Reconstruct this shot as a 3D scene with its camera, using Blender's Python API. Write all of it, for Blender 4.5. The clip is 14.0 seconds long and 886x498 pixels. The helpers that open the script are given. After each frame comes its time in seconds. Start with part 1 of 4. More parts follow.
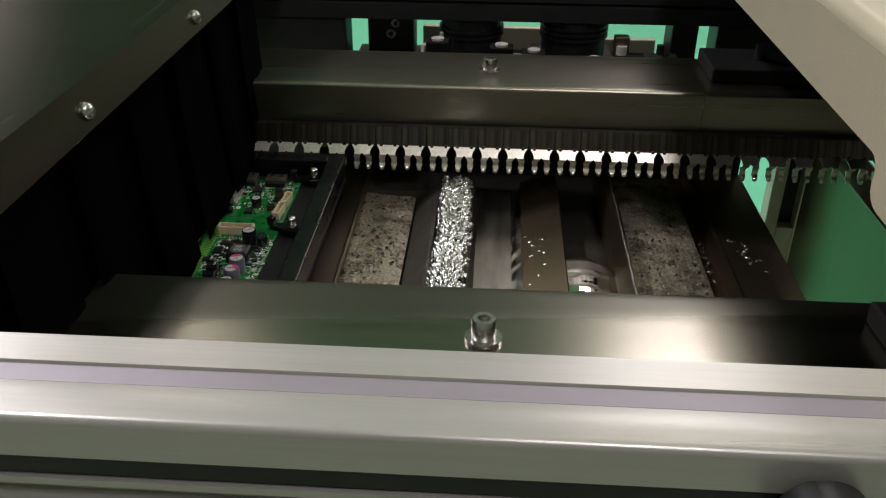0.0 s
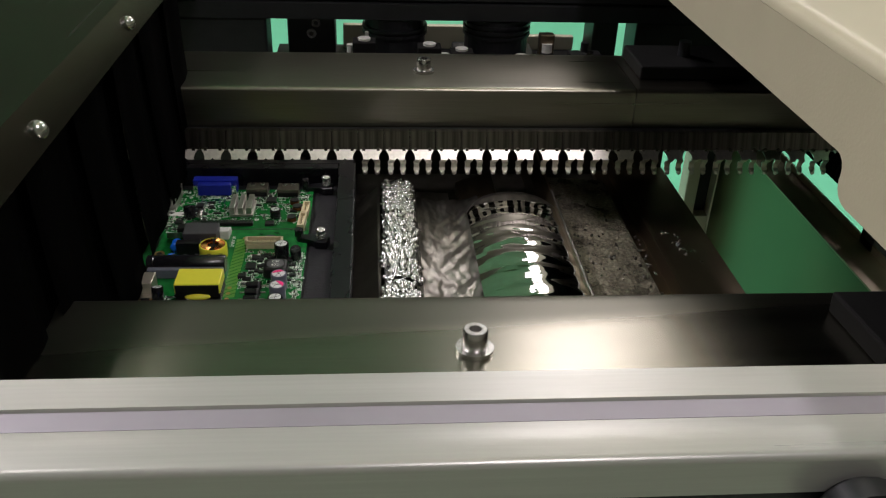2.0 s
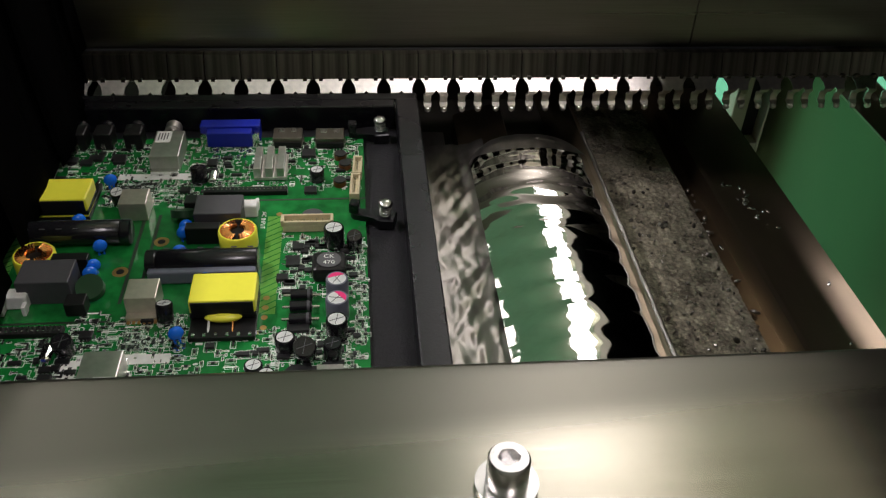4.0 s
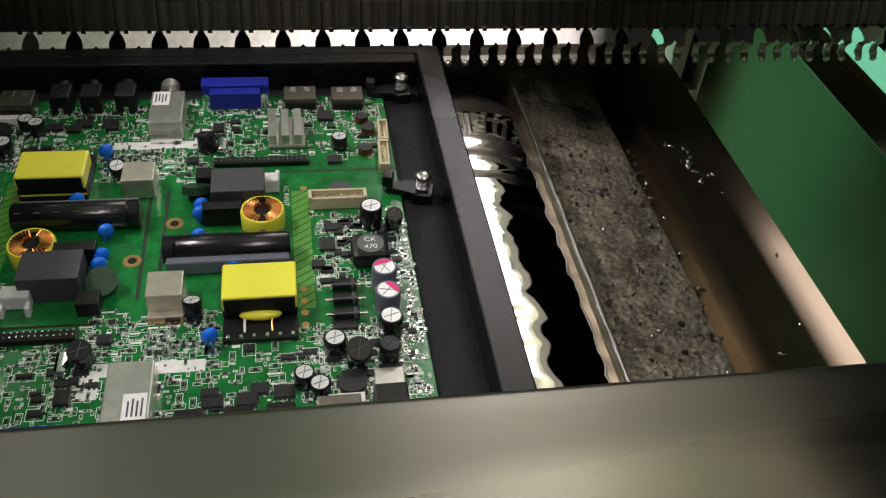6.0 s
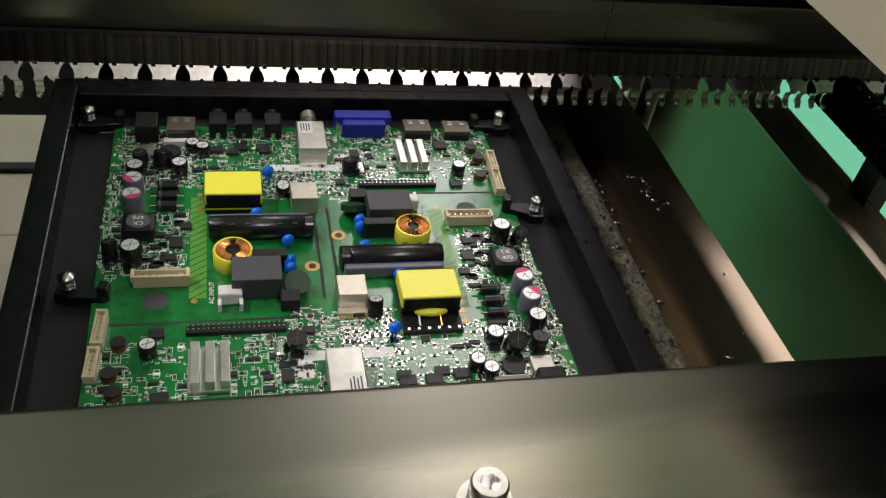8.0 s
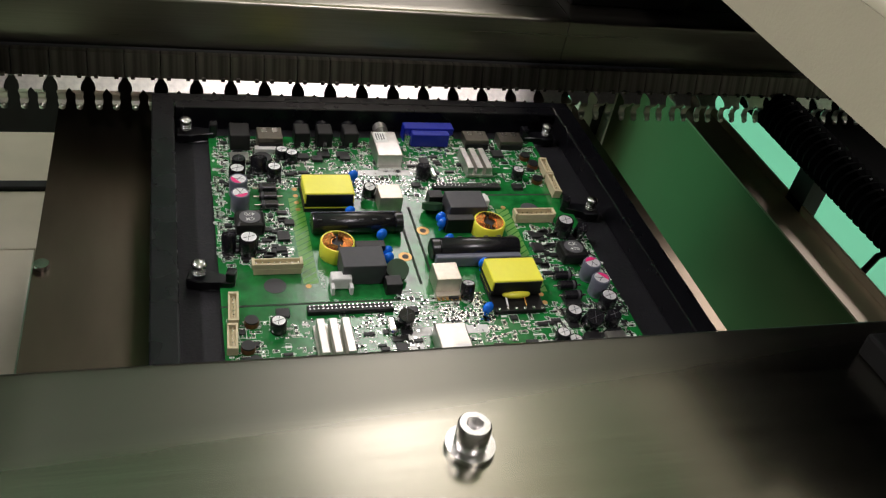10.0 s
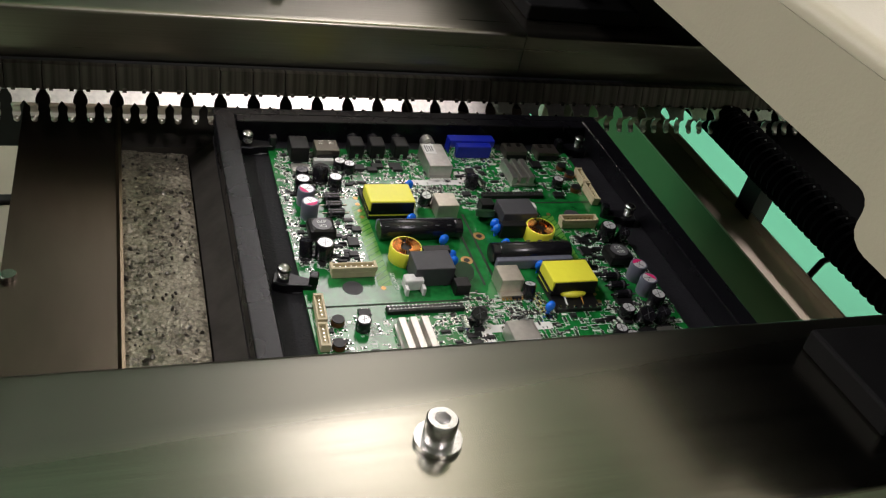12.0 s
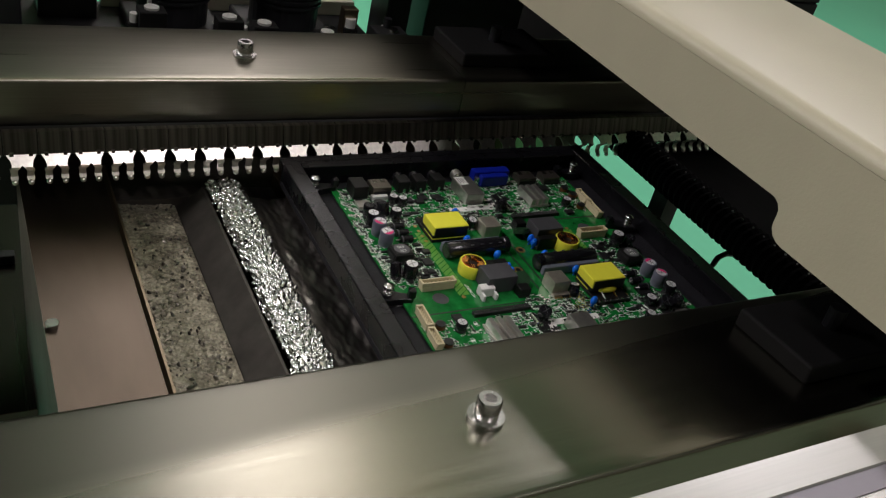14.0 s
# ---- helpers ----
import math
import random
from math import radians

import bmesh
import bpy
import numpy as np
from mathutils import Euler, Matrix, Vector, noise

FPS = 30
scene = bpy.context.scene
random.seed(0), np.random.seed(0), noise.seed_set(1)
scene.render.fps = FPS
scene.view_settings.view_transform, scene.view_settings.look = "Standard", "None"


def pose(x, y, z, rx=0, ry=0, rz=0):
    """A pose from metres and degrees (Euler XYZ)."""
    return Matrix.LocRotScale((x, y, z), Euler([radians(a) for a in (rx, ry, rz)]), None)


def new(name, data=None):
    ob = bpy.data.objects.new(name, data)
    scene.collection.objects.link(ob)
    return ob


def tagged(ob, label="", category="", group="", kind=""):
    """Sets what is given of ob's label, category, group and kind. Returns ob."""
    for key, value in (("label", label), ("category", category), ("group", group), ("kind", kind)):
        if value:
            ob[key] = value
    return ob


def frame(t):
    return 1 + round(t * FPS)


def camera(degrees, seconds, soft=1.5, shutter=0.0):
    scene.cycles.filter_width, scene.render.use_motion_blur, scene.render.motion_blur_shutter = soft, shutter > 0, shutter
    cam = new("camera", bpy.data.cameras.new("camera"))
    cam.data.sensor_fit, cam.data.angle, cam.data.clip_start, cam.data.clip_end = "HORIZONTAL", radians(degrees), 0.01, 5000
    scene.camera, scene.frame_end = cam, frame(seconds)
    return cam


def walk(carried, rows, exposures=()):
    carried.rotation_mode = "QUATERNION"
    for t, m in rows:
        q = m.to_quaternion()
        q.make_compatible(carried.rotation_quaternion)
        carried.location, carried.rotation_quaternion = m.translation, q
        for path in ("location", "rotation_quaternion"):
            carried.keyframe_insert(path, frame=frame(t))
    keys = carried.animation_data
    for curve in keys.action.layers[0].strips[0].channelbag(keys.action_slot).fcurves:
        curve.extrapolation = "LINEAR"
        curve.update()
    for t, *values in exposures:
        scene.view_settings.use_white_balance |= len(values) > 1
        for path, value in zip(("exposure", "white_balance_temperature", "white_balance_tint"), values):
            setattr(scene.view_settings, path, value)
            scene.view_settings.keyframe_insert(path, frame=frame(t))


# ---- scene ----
cam = camera(53.91, 14.0, soft=1.25)
PATH = [
    (0.0, pose(0.0007, -0.4800, 0.2717, 60.03, -0.32, 3.61)),
    (0.5, pose(-0.0136, -0.4793, 0.2700, 60.00, -0.98, 2.79)),
    (1.0, pose(-0.0446, -0.4798, 0.2735, 59.92, -1.63, 0.57)),
    (1.5, pose(-0.0663, -0.4864, 0.2771, 59.71, -1.98, -3.36)),
    (2.0, pose(-0.0424, -0.4717, 0.2764, 59.59, -1.93, -4.08)),
    (2.5, pose(-0.0263, -0.4171, 0.2609, 58.80, -2.23, -2.44)),
    (3.0, pose(-0.0437, -0.3554, 0.2448, 55.18, -1.74, -2.31)),
    (3.5, pose(-0.0406, -0.3261, 0.2371, 53.05, -1.99, -3.86)),
    (5.8, pose(-0.0202, -0.2638, 0.2238, 48.28, -3.58, -7.98)),
    (6.0, pose(-0.0226, -0.2613, 0.2227, 47.60, -4.34, -8.82)),
    (6.5, pose(-0.0305, -0.2619, 0.2234, 46.97, -5.71, -9.98)),
    (7.0, pose(-0.0352, -0.2660, 0.2272, 46.88, -6.33, -10.68)),
    (7.5, pose(-0.0465, -0.2742, 0.2409, 47.23, -6.93, -11.03)),
    (8.0, pose(-0.0671, -0.2983, 0.2602, 48.76, -8.08, -11.36)),
    (8.2, pose(-0.0722, -0.3136, 0.2656, 50.07, -8.29, -11.63)),
    (10.3, pose(-0.0867, -0.3370, 0.2674, 51.74, -9.71, -14.26)),
    (10.5, pose(-0.0870, -0.3392, 0.2683, 52.05, -9.78, -14.36)),
    (11.0, pose(-0.0879, -0.3363, 0.2657, 52.14, -10.00, -14.95)),
    (11.5, pose(-0.0906, -0.3395, 0.2673, 52.28, -10.42, -15.80)),
    (12.0, pose(-0.0931, -0.3447, 0.2711, 52.75, -10.87, -16.61)),
    (12.5, pose(-0.1009, -0.3427, 0.2703, 53.10, -11.20, -17.43)),
    (13.0, pose(-0.1046, -0.3764, 0.2844, 54.38, -11.37, -18.71)),
    (13.5, pose(-0.1552, -0.4138, 0.3020, 55.60, -10.79, -20.58)),
    (14.0, pose(-0.1796, -0.3796, 0.3023, 56.24, -11.93, -26.02)),
]
walk(cam, PATH, exposures=[(0.0, 0.0, 6350, 16), (13.0, 0.0, 6350, 16), (14.0, -0.4, 6350, 16)])

SPEED = 0.02679          # conveyor speed, metres a second
PITCH = 0.01950          # finger pitch


# ---- light ----
world = bpy.data.worlds.new("workshop_air")
scene.world = world
world.use_nodes = True
world.node_tree.nodes["Background"].inputs["Color"].default_value = (0.85, 0.85, 0.74, 1)
world.node_tree.nodes["Background"].inputs["Strength"].default_value = 0.035


def area_lamp(x, y, z, sx, sy, watts, colour):
    data = bpy.data.lights.new("ceiling_or_fill_light", "AREA")
    data.shape, data.size, data.size_y = "RECTANGLE", sx, sy
    data.energy, data.color = watts, colour
    ob = new("ceiling_or_fill_light", data)
    ob.matrix_world = pose(x, y, z)
    return ob


area_lamp(0.80, 2.56, 2.45, 0.62, 1.36, 15, (1.0, 0.92, 0.90))
area_lamp(1.15, 3.95, 2.45, 0.70, 1.38, 19, (1.0, 0.90, 0.88))
area_lamp(-1.66, 3.70, 2.45, 0.28, 1.20, 4.4, (1.0, 0.88, 0.82))
area_lamp(-1.35, 2.60, 2.45, 0.26, 0.96, 2.8, (1.0, 0.88, 0.82))
# two added fill lamps: the machine's near faces, then the board
area_lamp(0.5, -1.6, 2.6, 0.30, 1.2, 26, (1.0, 0.92, 0.92))
area_lamp(-1.80, 0.5, 2.6, 0.25, 1.2, 68, (1.0, 0.92, 0.90))
# unseen upturned lamps, added to wash the ceiling that the steel reflects
for lamp_x, lamp_y in ((1.2, 2.5), (0.4, 0.3)):
    area_lamp(lamp_x, lamp_y, 2.55, 0.3, 1.5, 16, (1.0, 0.90, 0.76)).matrix_world = pose(lamp_x, lamp_y, 2.55, 180, 0, 0)
area_lamp(3.2, 2.2, 2.7, 0.30, 2.3, 80, (1.0, 0.93, 0.92))
# added fill lamp for the floor and the left-hand base frame
area_lamp(-3.2, 3.2, 2.7, 0.30, 2.3, 95, (1.0, 0.93, 0.92))


# ---- materials ----
def material(name, base, rough=0.5, metal=0.0, vary=0.15, scale=60.0, bump=0.0, bump_scale=300.0, stretch=None, second=None, specular=0.5, mix_lo=0.35, mix_hi=0.7, rough_vary=0.1):
    """A surface with two scales of noise in its colour, its gloss and its relief."""
    m = bpy.data.materials.new(name)
    m.use_nodes = True
    nt = m.node_tree
    b = nt.nodes["Principled BSDF"]
    tc = nt.nodes.new("ShaderNodeTexCoord")
    mp = nt.nodes.new("ShaderNodeMapping")
    nt.links.new(tc.outputs["Object"], mp.inputs["Vector"])
    if stretch:
        mp.inputs["Scale"].default_value = stretch
    n1 = nt.nodes.new("ShaderNodeTexNoise")
    n1.inputs["Scale"].default_value, n1.inputs["Detail"].default_value = scale, 6
    n2 = nt.nodes.new("ShaderNodeTexNoise")
    n2.inputs["Scale"].default_value, n2.inputs["Detail"].default_value = scale * 0.13, 3
    for n in (n1, n2):
        nt.links.new(mp.outputs["Vector"], n.inputs["Vector"])
    add = nt.nodes.new("ShaderNodeMath")
    add.operation = "MULTIPLY_ADD"
    add.inputs[1].default_value, add.inputs[2].default_value = 0.6, 0.0
    nt.links.new(n1.outputs["Fac"], add.inputs[0])
    add2 = nt.nodes.new("ShaderNodeMath")
    add2.operation = "MULTIPLY_ADD"
    add2.inputs[1].default_value = 0.4
    nt.links.new(n2.outputs["Fac"], add2.inputs[0])
    nt.links.new(add.outputs[0], add2.inputs[2])
    ramp = nt.nodes.new("ShaderNodeValToRGB")
    lo = [c * (1 - vary) for c in base]
    hi = [min(1, c * (1 + vary)) for c in base] if second is None else list(second)
    ramp.color_ramp.elements[0].position, ramp.color_ramp.elements[0].color = mix_lo, (*lo, 1)
    ramp.color_ramp.elements[1].position, ramp.color_ramp.elements[1].color = mix_hi, (*hi, 1)
    nt.links.new(add2.outputs[0], ramp.inputs["Fac"])
    nt.links.new(ramp.outputs["Color"], b.inputs["Base Color"])
    rr = nt.nodes.new("ShaderNodeMapRange")
    rr.inputs["From Min"].default_value, rr.inputs["From Max"].default_value = 0.3, 0.7
    rr.inputs["To Min"].default_value, rr.inputs["To Max"].default_value = max(0.02, rough * (1 - rough_vary)), min(1, rough * (1 + rough_vary))
    nt.links.new(n2.outputs["Fac"], rr.inputs["Value"])
    nt.links.new(rr.outputs["Result"], b.inputs["Roughness"])
    b.inputs["Metallic"].default_value = metal
    b.inputs["Specular IOR Level"].default_value = specular
    if bump:
        n3 = nt.nodes.new("ShaderNodeTexNoise")
        n3.inputs["Scale"].default_value, n3.inputs["Detail"].default_value = bump_scale, 4
        nt.links.new(mp.outputs["Vector"], n3.inputs["Vector"])
        bp = nt.nodes.new("ShaderNodeBump")
        bp.inputs["Strength"].default_value, bp.inputs["Distance"].default_value = bump, 0.001
        nt.links.new(n3.outputs["Fac"], bp.inputs["Height"])
        nt.links.new(bp.outputs["Normal"], b.inputs["Normal"])
    return m


def brushed(name, base, rough, along_x=True):
    """Brushed sheet steel: fine scratches along one way."""
    m = material(name, base, rough, 1.0, 0.10, 40, 0.01, 120, (0.6, 30, 30) if along_x else (30, 0.6, 30))
    return m


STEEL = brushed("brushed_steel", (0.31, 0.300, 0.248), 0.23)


def dull_band(m, edge, slant, soft, dull, dim_tone):
    """The sheet beyond a slanted line: less gloss, its dimmer reflection painted in dark."""
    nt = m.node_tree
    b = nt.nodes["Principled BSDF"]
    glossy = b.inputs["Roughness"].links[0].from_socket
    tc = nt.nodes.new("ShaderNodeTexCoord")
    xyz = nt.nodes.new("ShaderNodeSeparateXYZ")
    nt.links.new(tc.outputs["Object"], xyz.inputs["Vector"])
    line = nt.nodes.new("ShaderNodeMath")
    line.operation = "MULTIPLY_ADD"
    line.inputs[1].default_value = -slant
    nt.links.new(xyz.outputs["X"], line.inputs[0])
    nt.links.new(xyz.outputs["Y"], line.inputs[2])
    band_mask = nt.nodes.new("ShaderNodeMapRange")
    band_mask.interpolation_type = "SMOOTHSTEP"
    band_mask.inputs["From Min"].default_value, band_mask.inputs["From Max"].default_value = edge - soft, edge + soft
    nt.links.new(line.outputs[0], band_mask.inputs["Value"])
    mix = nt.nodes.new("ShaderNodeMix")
    nt.links.new(band_mask.outputs["Result"], mix.inputs["Factor"])
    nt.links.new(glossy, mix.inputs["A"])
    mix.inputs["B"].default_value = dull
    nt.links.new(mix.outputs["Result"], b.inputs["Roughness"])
    # the weaker reflection of this strip goes into a darker base colour
    near_tone = b.inputs["Base Color"].links[0].from_socket
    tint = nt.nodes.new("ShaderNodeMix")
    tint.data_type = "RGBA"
    nt.links.new(band_mask.outputs["Result"], tint.inputs["Factor"])
    nt.links.new(near_tone, tint.inputs[6])
    tint.inputs[7].default_value = (*dim_tone, 1)
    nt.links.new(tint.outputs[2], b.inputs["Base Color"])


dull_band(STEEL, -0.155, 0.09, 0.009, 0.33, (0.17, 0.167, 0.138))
STEEL_REAR = brushed("brushed_steel_dull", (0.29, 0.275, 0.225), 0.30)
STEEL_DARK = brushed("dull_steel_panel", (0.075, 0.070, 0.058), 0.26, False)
# screw metal made pale to carry the lamps reflected in it
PALE_METAL = material("pale_lit_metal", (0.82, 0.81, 0.78), 0.5, 0.6, 0.15, 300)
BOLT = material("bolt_steel", (0.55, 0.54, 0.52), 0.25, 1.0, 0.15, 300)
ALU = material("anodised_aluminium", (0.46, 0.46, 0.43), 0.30, 0.40, 0.05, 50, 0.04, 200, (0.5, 20, 20))
ALU_GROOVE = material("aluminium_groove", (0.33, 0.31, 0.35), 0.5, 0.6, 0.05, 50)
TITAN = material("titanium_finger", (0.82, 0.78, 0.71), 0.32, 1.0, 0.2, 250, 0.08, 500)
TITAN_DARK = material("finger_shank", (0.15, 0.138, 0.118), 0.30, 1.0, 0.75, 90, 0.10, 200, (3, 0.1, 0.05))
BLACK = material("black_plate", (0.012, 0.012, 0.013), 0.5, 0.0, 0.3, 80, 0.1, 300)
BLACK_METAL = material("black_machine_metal", (0.02, 0.021, 0.024), 0.4, 0.3, 0.3, 60)
END_BLACK = material("matt_black_block", (0.005, 0.005, 0.005), 0.7, 0.0, 0.3, 80, 0.1, 300, specular=0.2)
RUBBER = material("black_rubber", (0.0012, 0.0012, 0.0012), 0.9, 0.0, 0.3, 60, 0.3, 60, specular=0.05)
PALLET = material("pallet_composite", (0.005, 0.005, 0.0065), 0.28, 0.0, 0.35, 350, 0.08, 900, specular=0.38)
PALLET_FLOOR = material("pallet_floor", (0.010, 0.010, 0.0125), 0.6, 0.0, 0.45, 500, 0.3, 900, specular=0.3)
CREAM = material("cream_paint", (0.52, 0.48, 0.35), 0.38, 0.0, 0.04, 30, 0.12, 700)
# the green floor mirrored in this sheet is put into its base colour
TANK = material("tank_sheet", (0.115, 0.150, 0.066), 0.34, 0.8, 0.06, 15)
FLANGE = material("tan_steel_flange", (0.36, 0.30, 0.20), 0.45, 0.4, 0.12, 30, 0.05, 200)
CREAM_SHEET = material("cream_sheet", (0.70, 0.66, 0.52), 0.25, 0.0, 0.08, 20)
MINT = material("green_floor_paint", (0.16, 0.62, 0.38), 0.45, 0.0, 0.06, 2.0)
# unseen floor in front, olive to keep green out of the profile's reflection
FRONT_FLOOR = material("front_bounce_floor", (0.29, 0.36, 0.255), 0.6, 0.0, 0.1, 2.0)
ROOM = material("workshop_wall", (0.42, 0.405, 0.33), 0.7, 0.0, 0.08, 2.0)
ROOM_GREEN = material("green_wall", (0.30, 0.292, 0.208), 0.6, 0.0, 0.08, 2.0)
# darker copy of BROWN: the left plate's shade is in the colour
BROWN_SHADED = material("shaded_brown_steel", (0.115, 0.092, 0.070), 0.34, 0.95, 0.35, 25, 0.08, 120, (1, 0.3, 1))
BROWN = material("heat_tinted_steel", (0.235, 0.185, 0.125), 0.33, 0.95, 0.3, 25, 0.06, 120, (1, 0.3, 1))
POT_DARK = material("dark_pot_steel", (0.07, 0.065, 0.055), 0.5, 0.6, 0.4, 60, 0.2, 150)
DROSS = material("solder_dross", (0.19, 0.172, 0.13), 0.32, 0.5, 0.4, 500, 0.6, 600, None, (0.46, 0.42, 0.32), 0.5, 0.38, 0.64, 0.4)
SILVER_BITS = material("machined_steel", (0.6, 0.58, 0.54), 0.3, 1.0, 0.2, 150)
SOLDER = material("molten_solder", (0.80, 0.80, 0.79), 0.05, 1.0, 0.05, 80, 0.0)
SOLDER_ROUGH = material("splashing_solder", (0.93, 0.93, 0.92), 0.17, 1.0, 0.1, 200, 0.2, 350)
SOLDER_DULL = material("streaked_solder", (0.29, 0.275, 0.25), 0.36, 1.0, 0.5, 70, 0.12, 110, (1.2, 0.25, 1))


# ---- mesh helpers ----
def box(bm, x0, x1, y0, y1, z0, z1, bevel=0.0):
    r = bmesh.ops.create_cube(bm, size=1.0, matrix=Matrix.Translation(((x0 + x1) / 2, (y0 + y1) / 2, (z0 + z1) / 2)) @ Matrix.Diagonal((x1 - x0, y1 - y0, z1 - z0, 1)))
    if bevel:
        edges = {e for v in r["verts"] for e in v.link_edges}
        bmesh.ops.bevel(bm, geom=list(edges), offset=bevel, segments=2, affect="EDGES", profile=0.5)
    return bm


def cyl(bm, centre, radius, depth, axis="z", seg=20, r2=None, caps=True):
    turn = {"z": Matrix.Identity(4), "x": Matrix.Rotation(radians(90), 4, "Y"), "y": Matrix.Rotation(radians(-90), 4, "X")}[axis]
    return bmesh.ops.create_cone(bm, cap_ends=caps, segments=seg, radius1=radius, radius2=radius if r2 is None else r2, depth=depth, matrix=Matrix.Translation(centre) @ turn)


def prism(bm, outline, z0, z1):
    """A flat outline (x, y) drawn up from z0 to z1."""
    low = [bm.verts.new((x, y, z0)) for x, y in outline]
    high = [bm.verts.new((x, y, z1)) for x, y in outline]
    n = len(outline)
    bm.faces.new(low[::-1])
    bm.faces.new(high)
    for i in range(n):
        bm.faces.new((low[i], low[(i + 1) % n], high[(i + 1) % n], high[i]))
    return bm


def along_x(bm, outline, x0, x1):
    """A section (y, z) drawn along x."""
    a = [bm.verts.new((x0, y, z)) for y, z in outline]
    b = [bm.verts.new((x1, y, z)) for y, z in outline]
    n = len(outline)
    bm.faces.new(a)
    bm.faces.new(b[::-1])
    for i in range(n):
        bm.faces.new((a[i], b[i], b[(i + 1) % n], a[(i + 1) % n]))
    bmesh.ops.recalc_face_normals(bm, faces=bm.faces[:])
    return bm


def along_y(bm, outline, y0, y1):
    """A section (x, z) drawn along y."""
    a = [bm.verts.new((x, y0, z)) for x, z in outline]
    b = [bm.verts.new((x, y1, z)) for x, z in outline]
    n = len(outline)
    bm.faces.new(a)
    bm.faces.new(b[::-1])
    for i in range(n):
        bm.faces.new((a[i], b[i], b[(i + 1) % n], a[(i + 1) % n]))
    bmesh.ops.recalc_face_normals(bm, faces=bm.faces[:])
    return bm


def sheet(bm, x0, x1, nx, y0, y1, ny, height):
    """A closed slab, with the relief height(x, y) on top."""
    grid = [[bm.verts.new((x0 + (x1 - x0) * i / nx, y0 + (y1 - y0) * j / ny, height(x0 + (x1 - x0) * i / nx, y0 + (y1 - y0) * j / ny))) for j in range(ny + 1)] for i in range(nx + 1)]
    for i in range(nx):
        for j in range(ny):
            bm.faces.new((grid[i][j], grid[i + 1][j], grid[i + 1][j + 1], grid[i][j + 1]))
    return bm


def mesh_of(bm, material_used, smooth=False):
    me = bpy.data.meshes.new("mesh")
    if smooth:
        for f in bm.faces:
            f.smooth = True
    bm.to_mesh(me)
    bm.free()
    me.materials.append(material_used)
    return me


def part(name, bm, material_used, parent=None, label="", smooth=False):
    ob = new(name, mesh_of(bm, material_used, smooth) if isinstance(bm, bmesh.types.BMesh) else bm)
    ob.parent = parent
    return tagged(ob, label)


def thing(name, label, category, group="", kind="", at=None):
    ob = new(name)
    if at is not None:
        ob.matrix_world = at
    return tagged(ob, label, category, group, kind)


def B():
    return bmesh.new()


def smooth_by_angle(ob, angle=40):
    for p in ob.data.polygons:
        p.use_smooth = True
    ob.data.set_sharp_from_angle(angle=radians(angle))
    return ob


# ---- the room ----
tagged(part("floor", box(B(), -6, 6, -0.20, 6, -1.0, -0.95), MINT), "glossy mint-green painted workshop floor", kind="structure")
tagged(part("floor_front", box(B(), -6, 6, -4, -0.20, -1.0, -0.95), FRONT_FLOOR), "olive grey floor before the machine, unseen, toned for the light it bounces", kind="structure")
tagged(part("ceiling", box(B(), -6, 6, -4, 6, 3.0, 3.1), ROOM), "dull grey workshop ceiling", kind="structure")
tagged(part("wall_north", box(B(), -6, 6, 6, 6.1, -0.95, 3.0), ROOM_GREEN), "green workshop wall", kind="structure")
tagged(part("wall_south", box(B(), -6, 6, -4.1, -4, -0.95, 3.0), ROOM), "plain grey workshop wall", kind="structure")
tagged(part("wall_east", box(B(), 6, 6.1, -4, 6, -0.95, 3.0), ROOM), "plain grey workshop wall", kind="structure")
tagged(part("wall_west", box(B(), -6.1, -6, -4, 6, -0.95, 3.0), ROOM), "plain grey workshop wall", kind="structure")


# ---- the machine: beams, rails and covers ----
def socket_screw(x, y, z, lean=0.0):
    s = thing("socket_screw", "zinc-plated socket head screw with washer on the steel beam", "screw", "beam screws", at=pose(x, y, z, lean) @ Matrix.Scale(0.88, 4))
    smooth_by_angle(part("washer", cyl_bm(0.0093, 0.0, 0.0022, 28), BOLT, s))
    bm = B()
    ring = 28
    profile = [(0.0060, 0.0022), (0.0062, 0.0028), (0.0062, 0.0116), (0.0056, 0.0124), (0.0036, 0.0124)]
    rings = [[bm.verts.new((r * math.cos(2 * math.pi * i / ring), r * math.sin(2 * math.pi * i / ring), h)) for i in range(ring)] for r, h in profile]
    for a, b in zip(rings, rings[1:]):
        for i in range(ring):
            bm.faces.new((a[i], a[(i + 1) % ring], b[(i + 1) % ring], b[i]))
    low = []
    for i in range(ring):
        a = 2 * math.pi * i / ring
        k = math.pi / 3
        r = 0.0032 / math.cos((a % k) - k / 2) * 0.93
        low.append(bm.verts.new((r * math.cos(a), r * math.sin(a), 0.0124)))
    deep = [bm.verts.new((v.co.x, v.co.y, 0.0075)) for v in low]
    for i in range(ring):
        j = (i + 1) % ring
        bm.faces.new((rings[-1][i], rings[-1][j], low[j], low[i]))
        bm.faces.new((low[i], low[j], deep[j], deep[i]))
    bm.faces.new(deep[::-1])
    smooth_by_angle(part("head", bm, BOLT, s))
    return s


def cyl_bm(r, z0, z1, seg=20, x=0.0, y=0.0):
    bm = B()
    cyl(bm, (x, y, (z0 + z1) / 2), r, z1 - z0, "z", seg)
    return bm


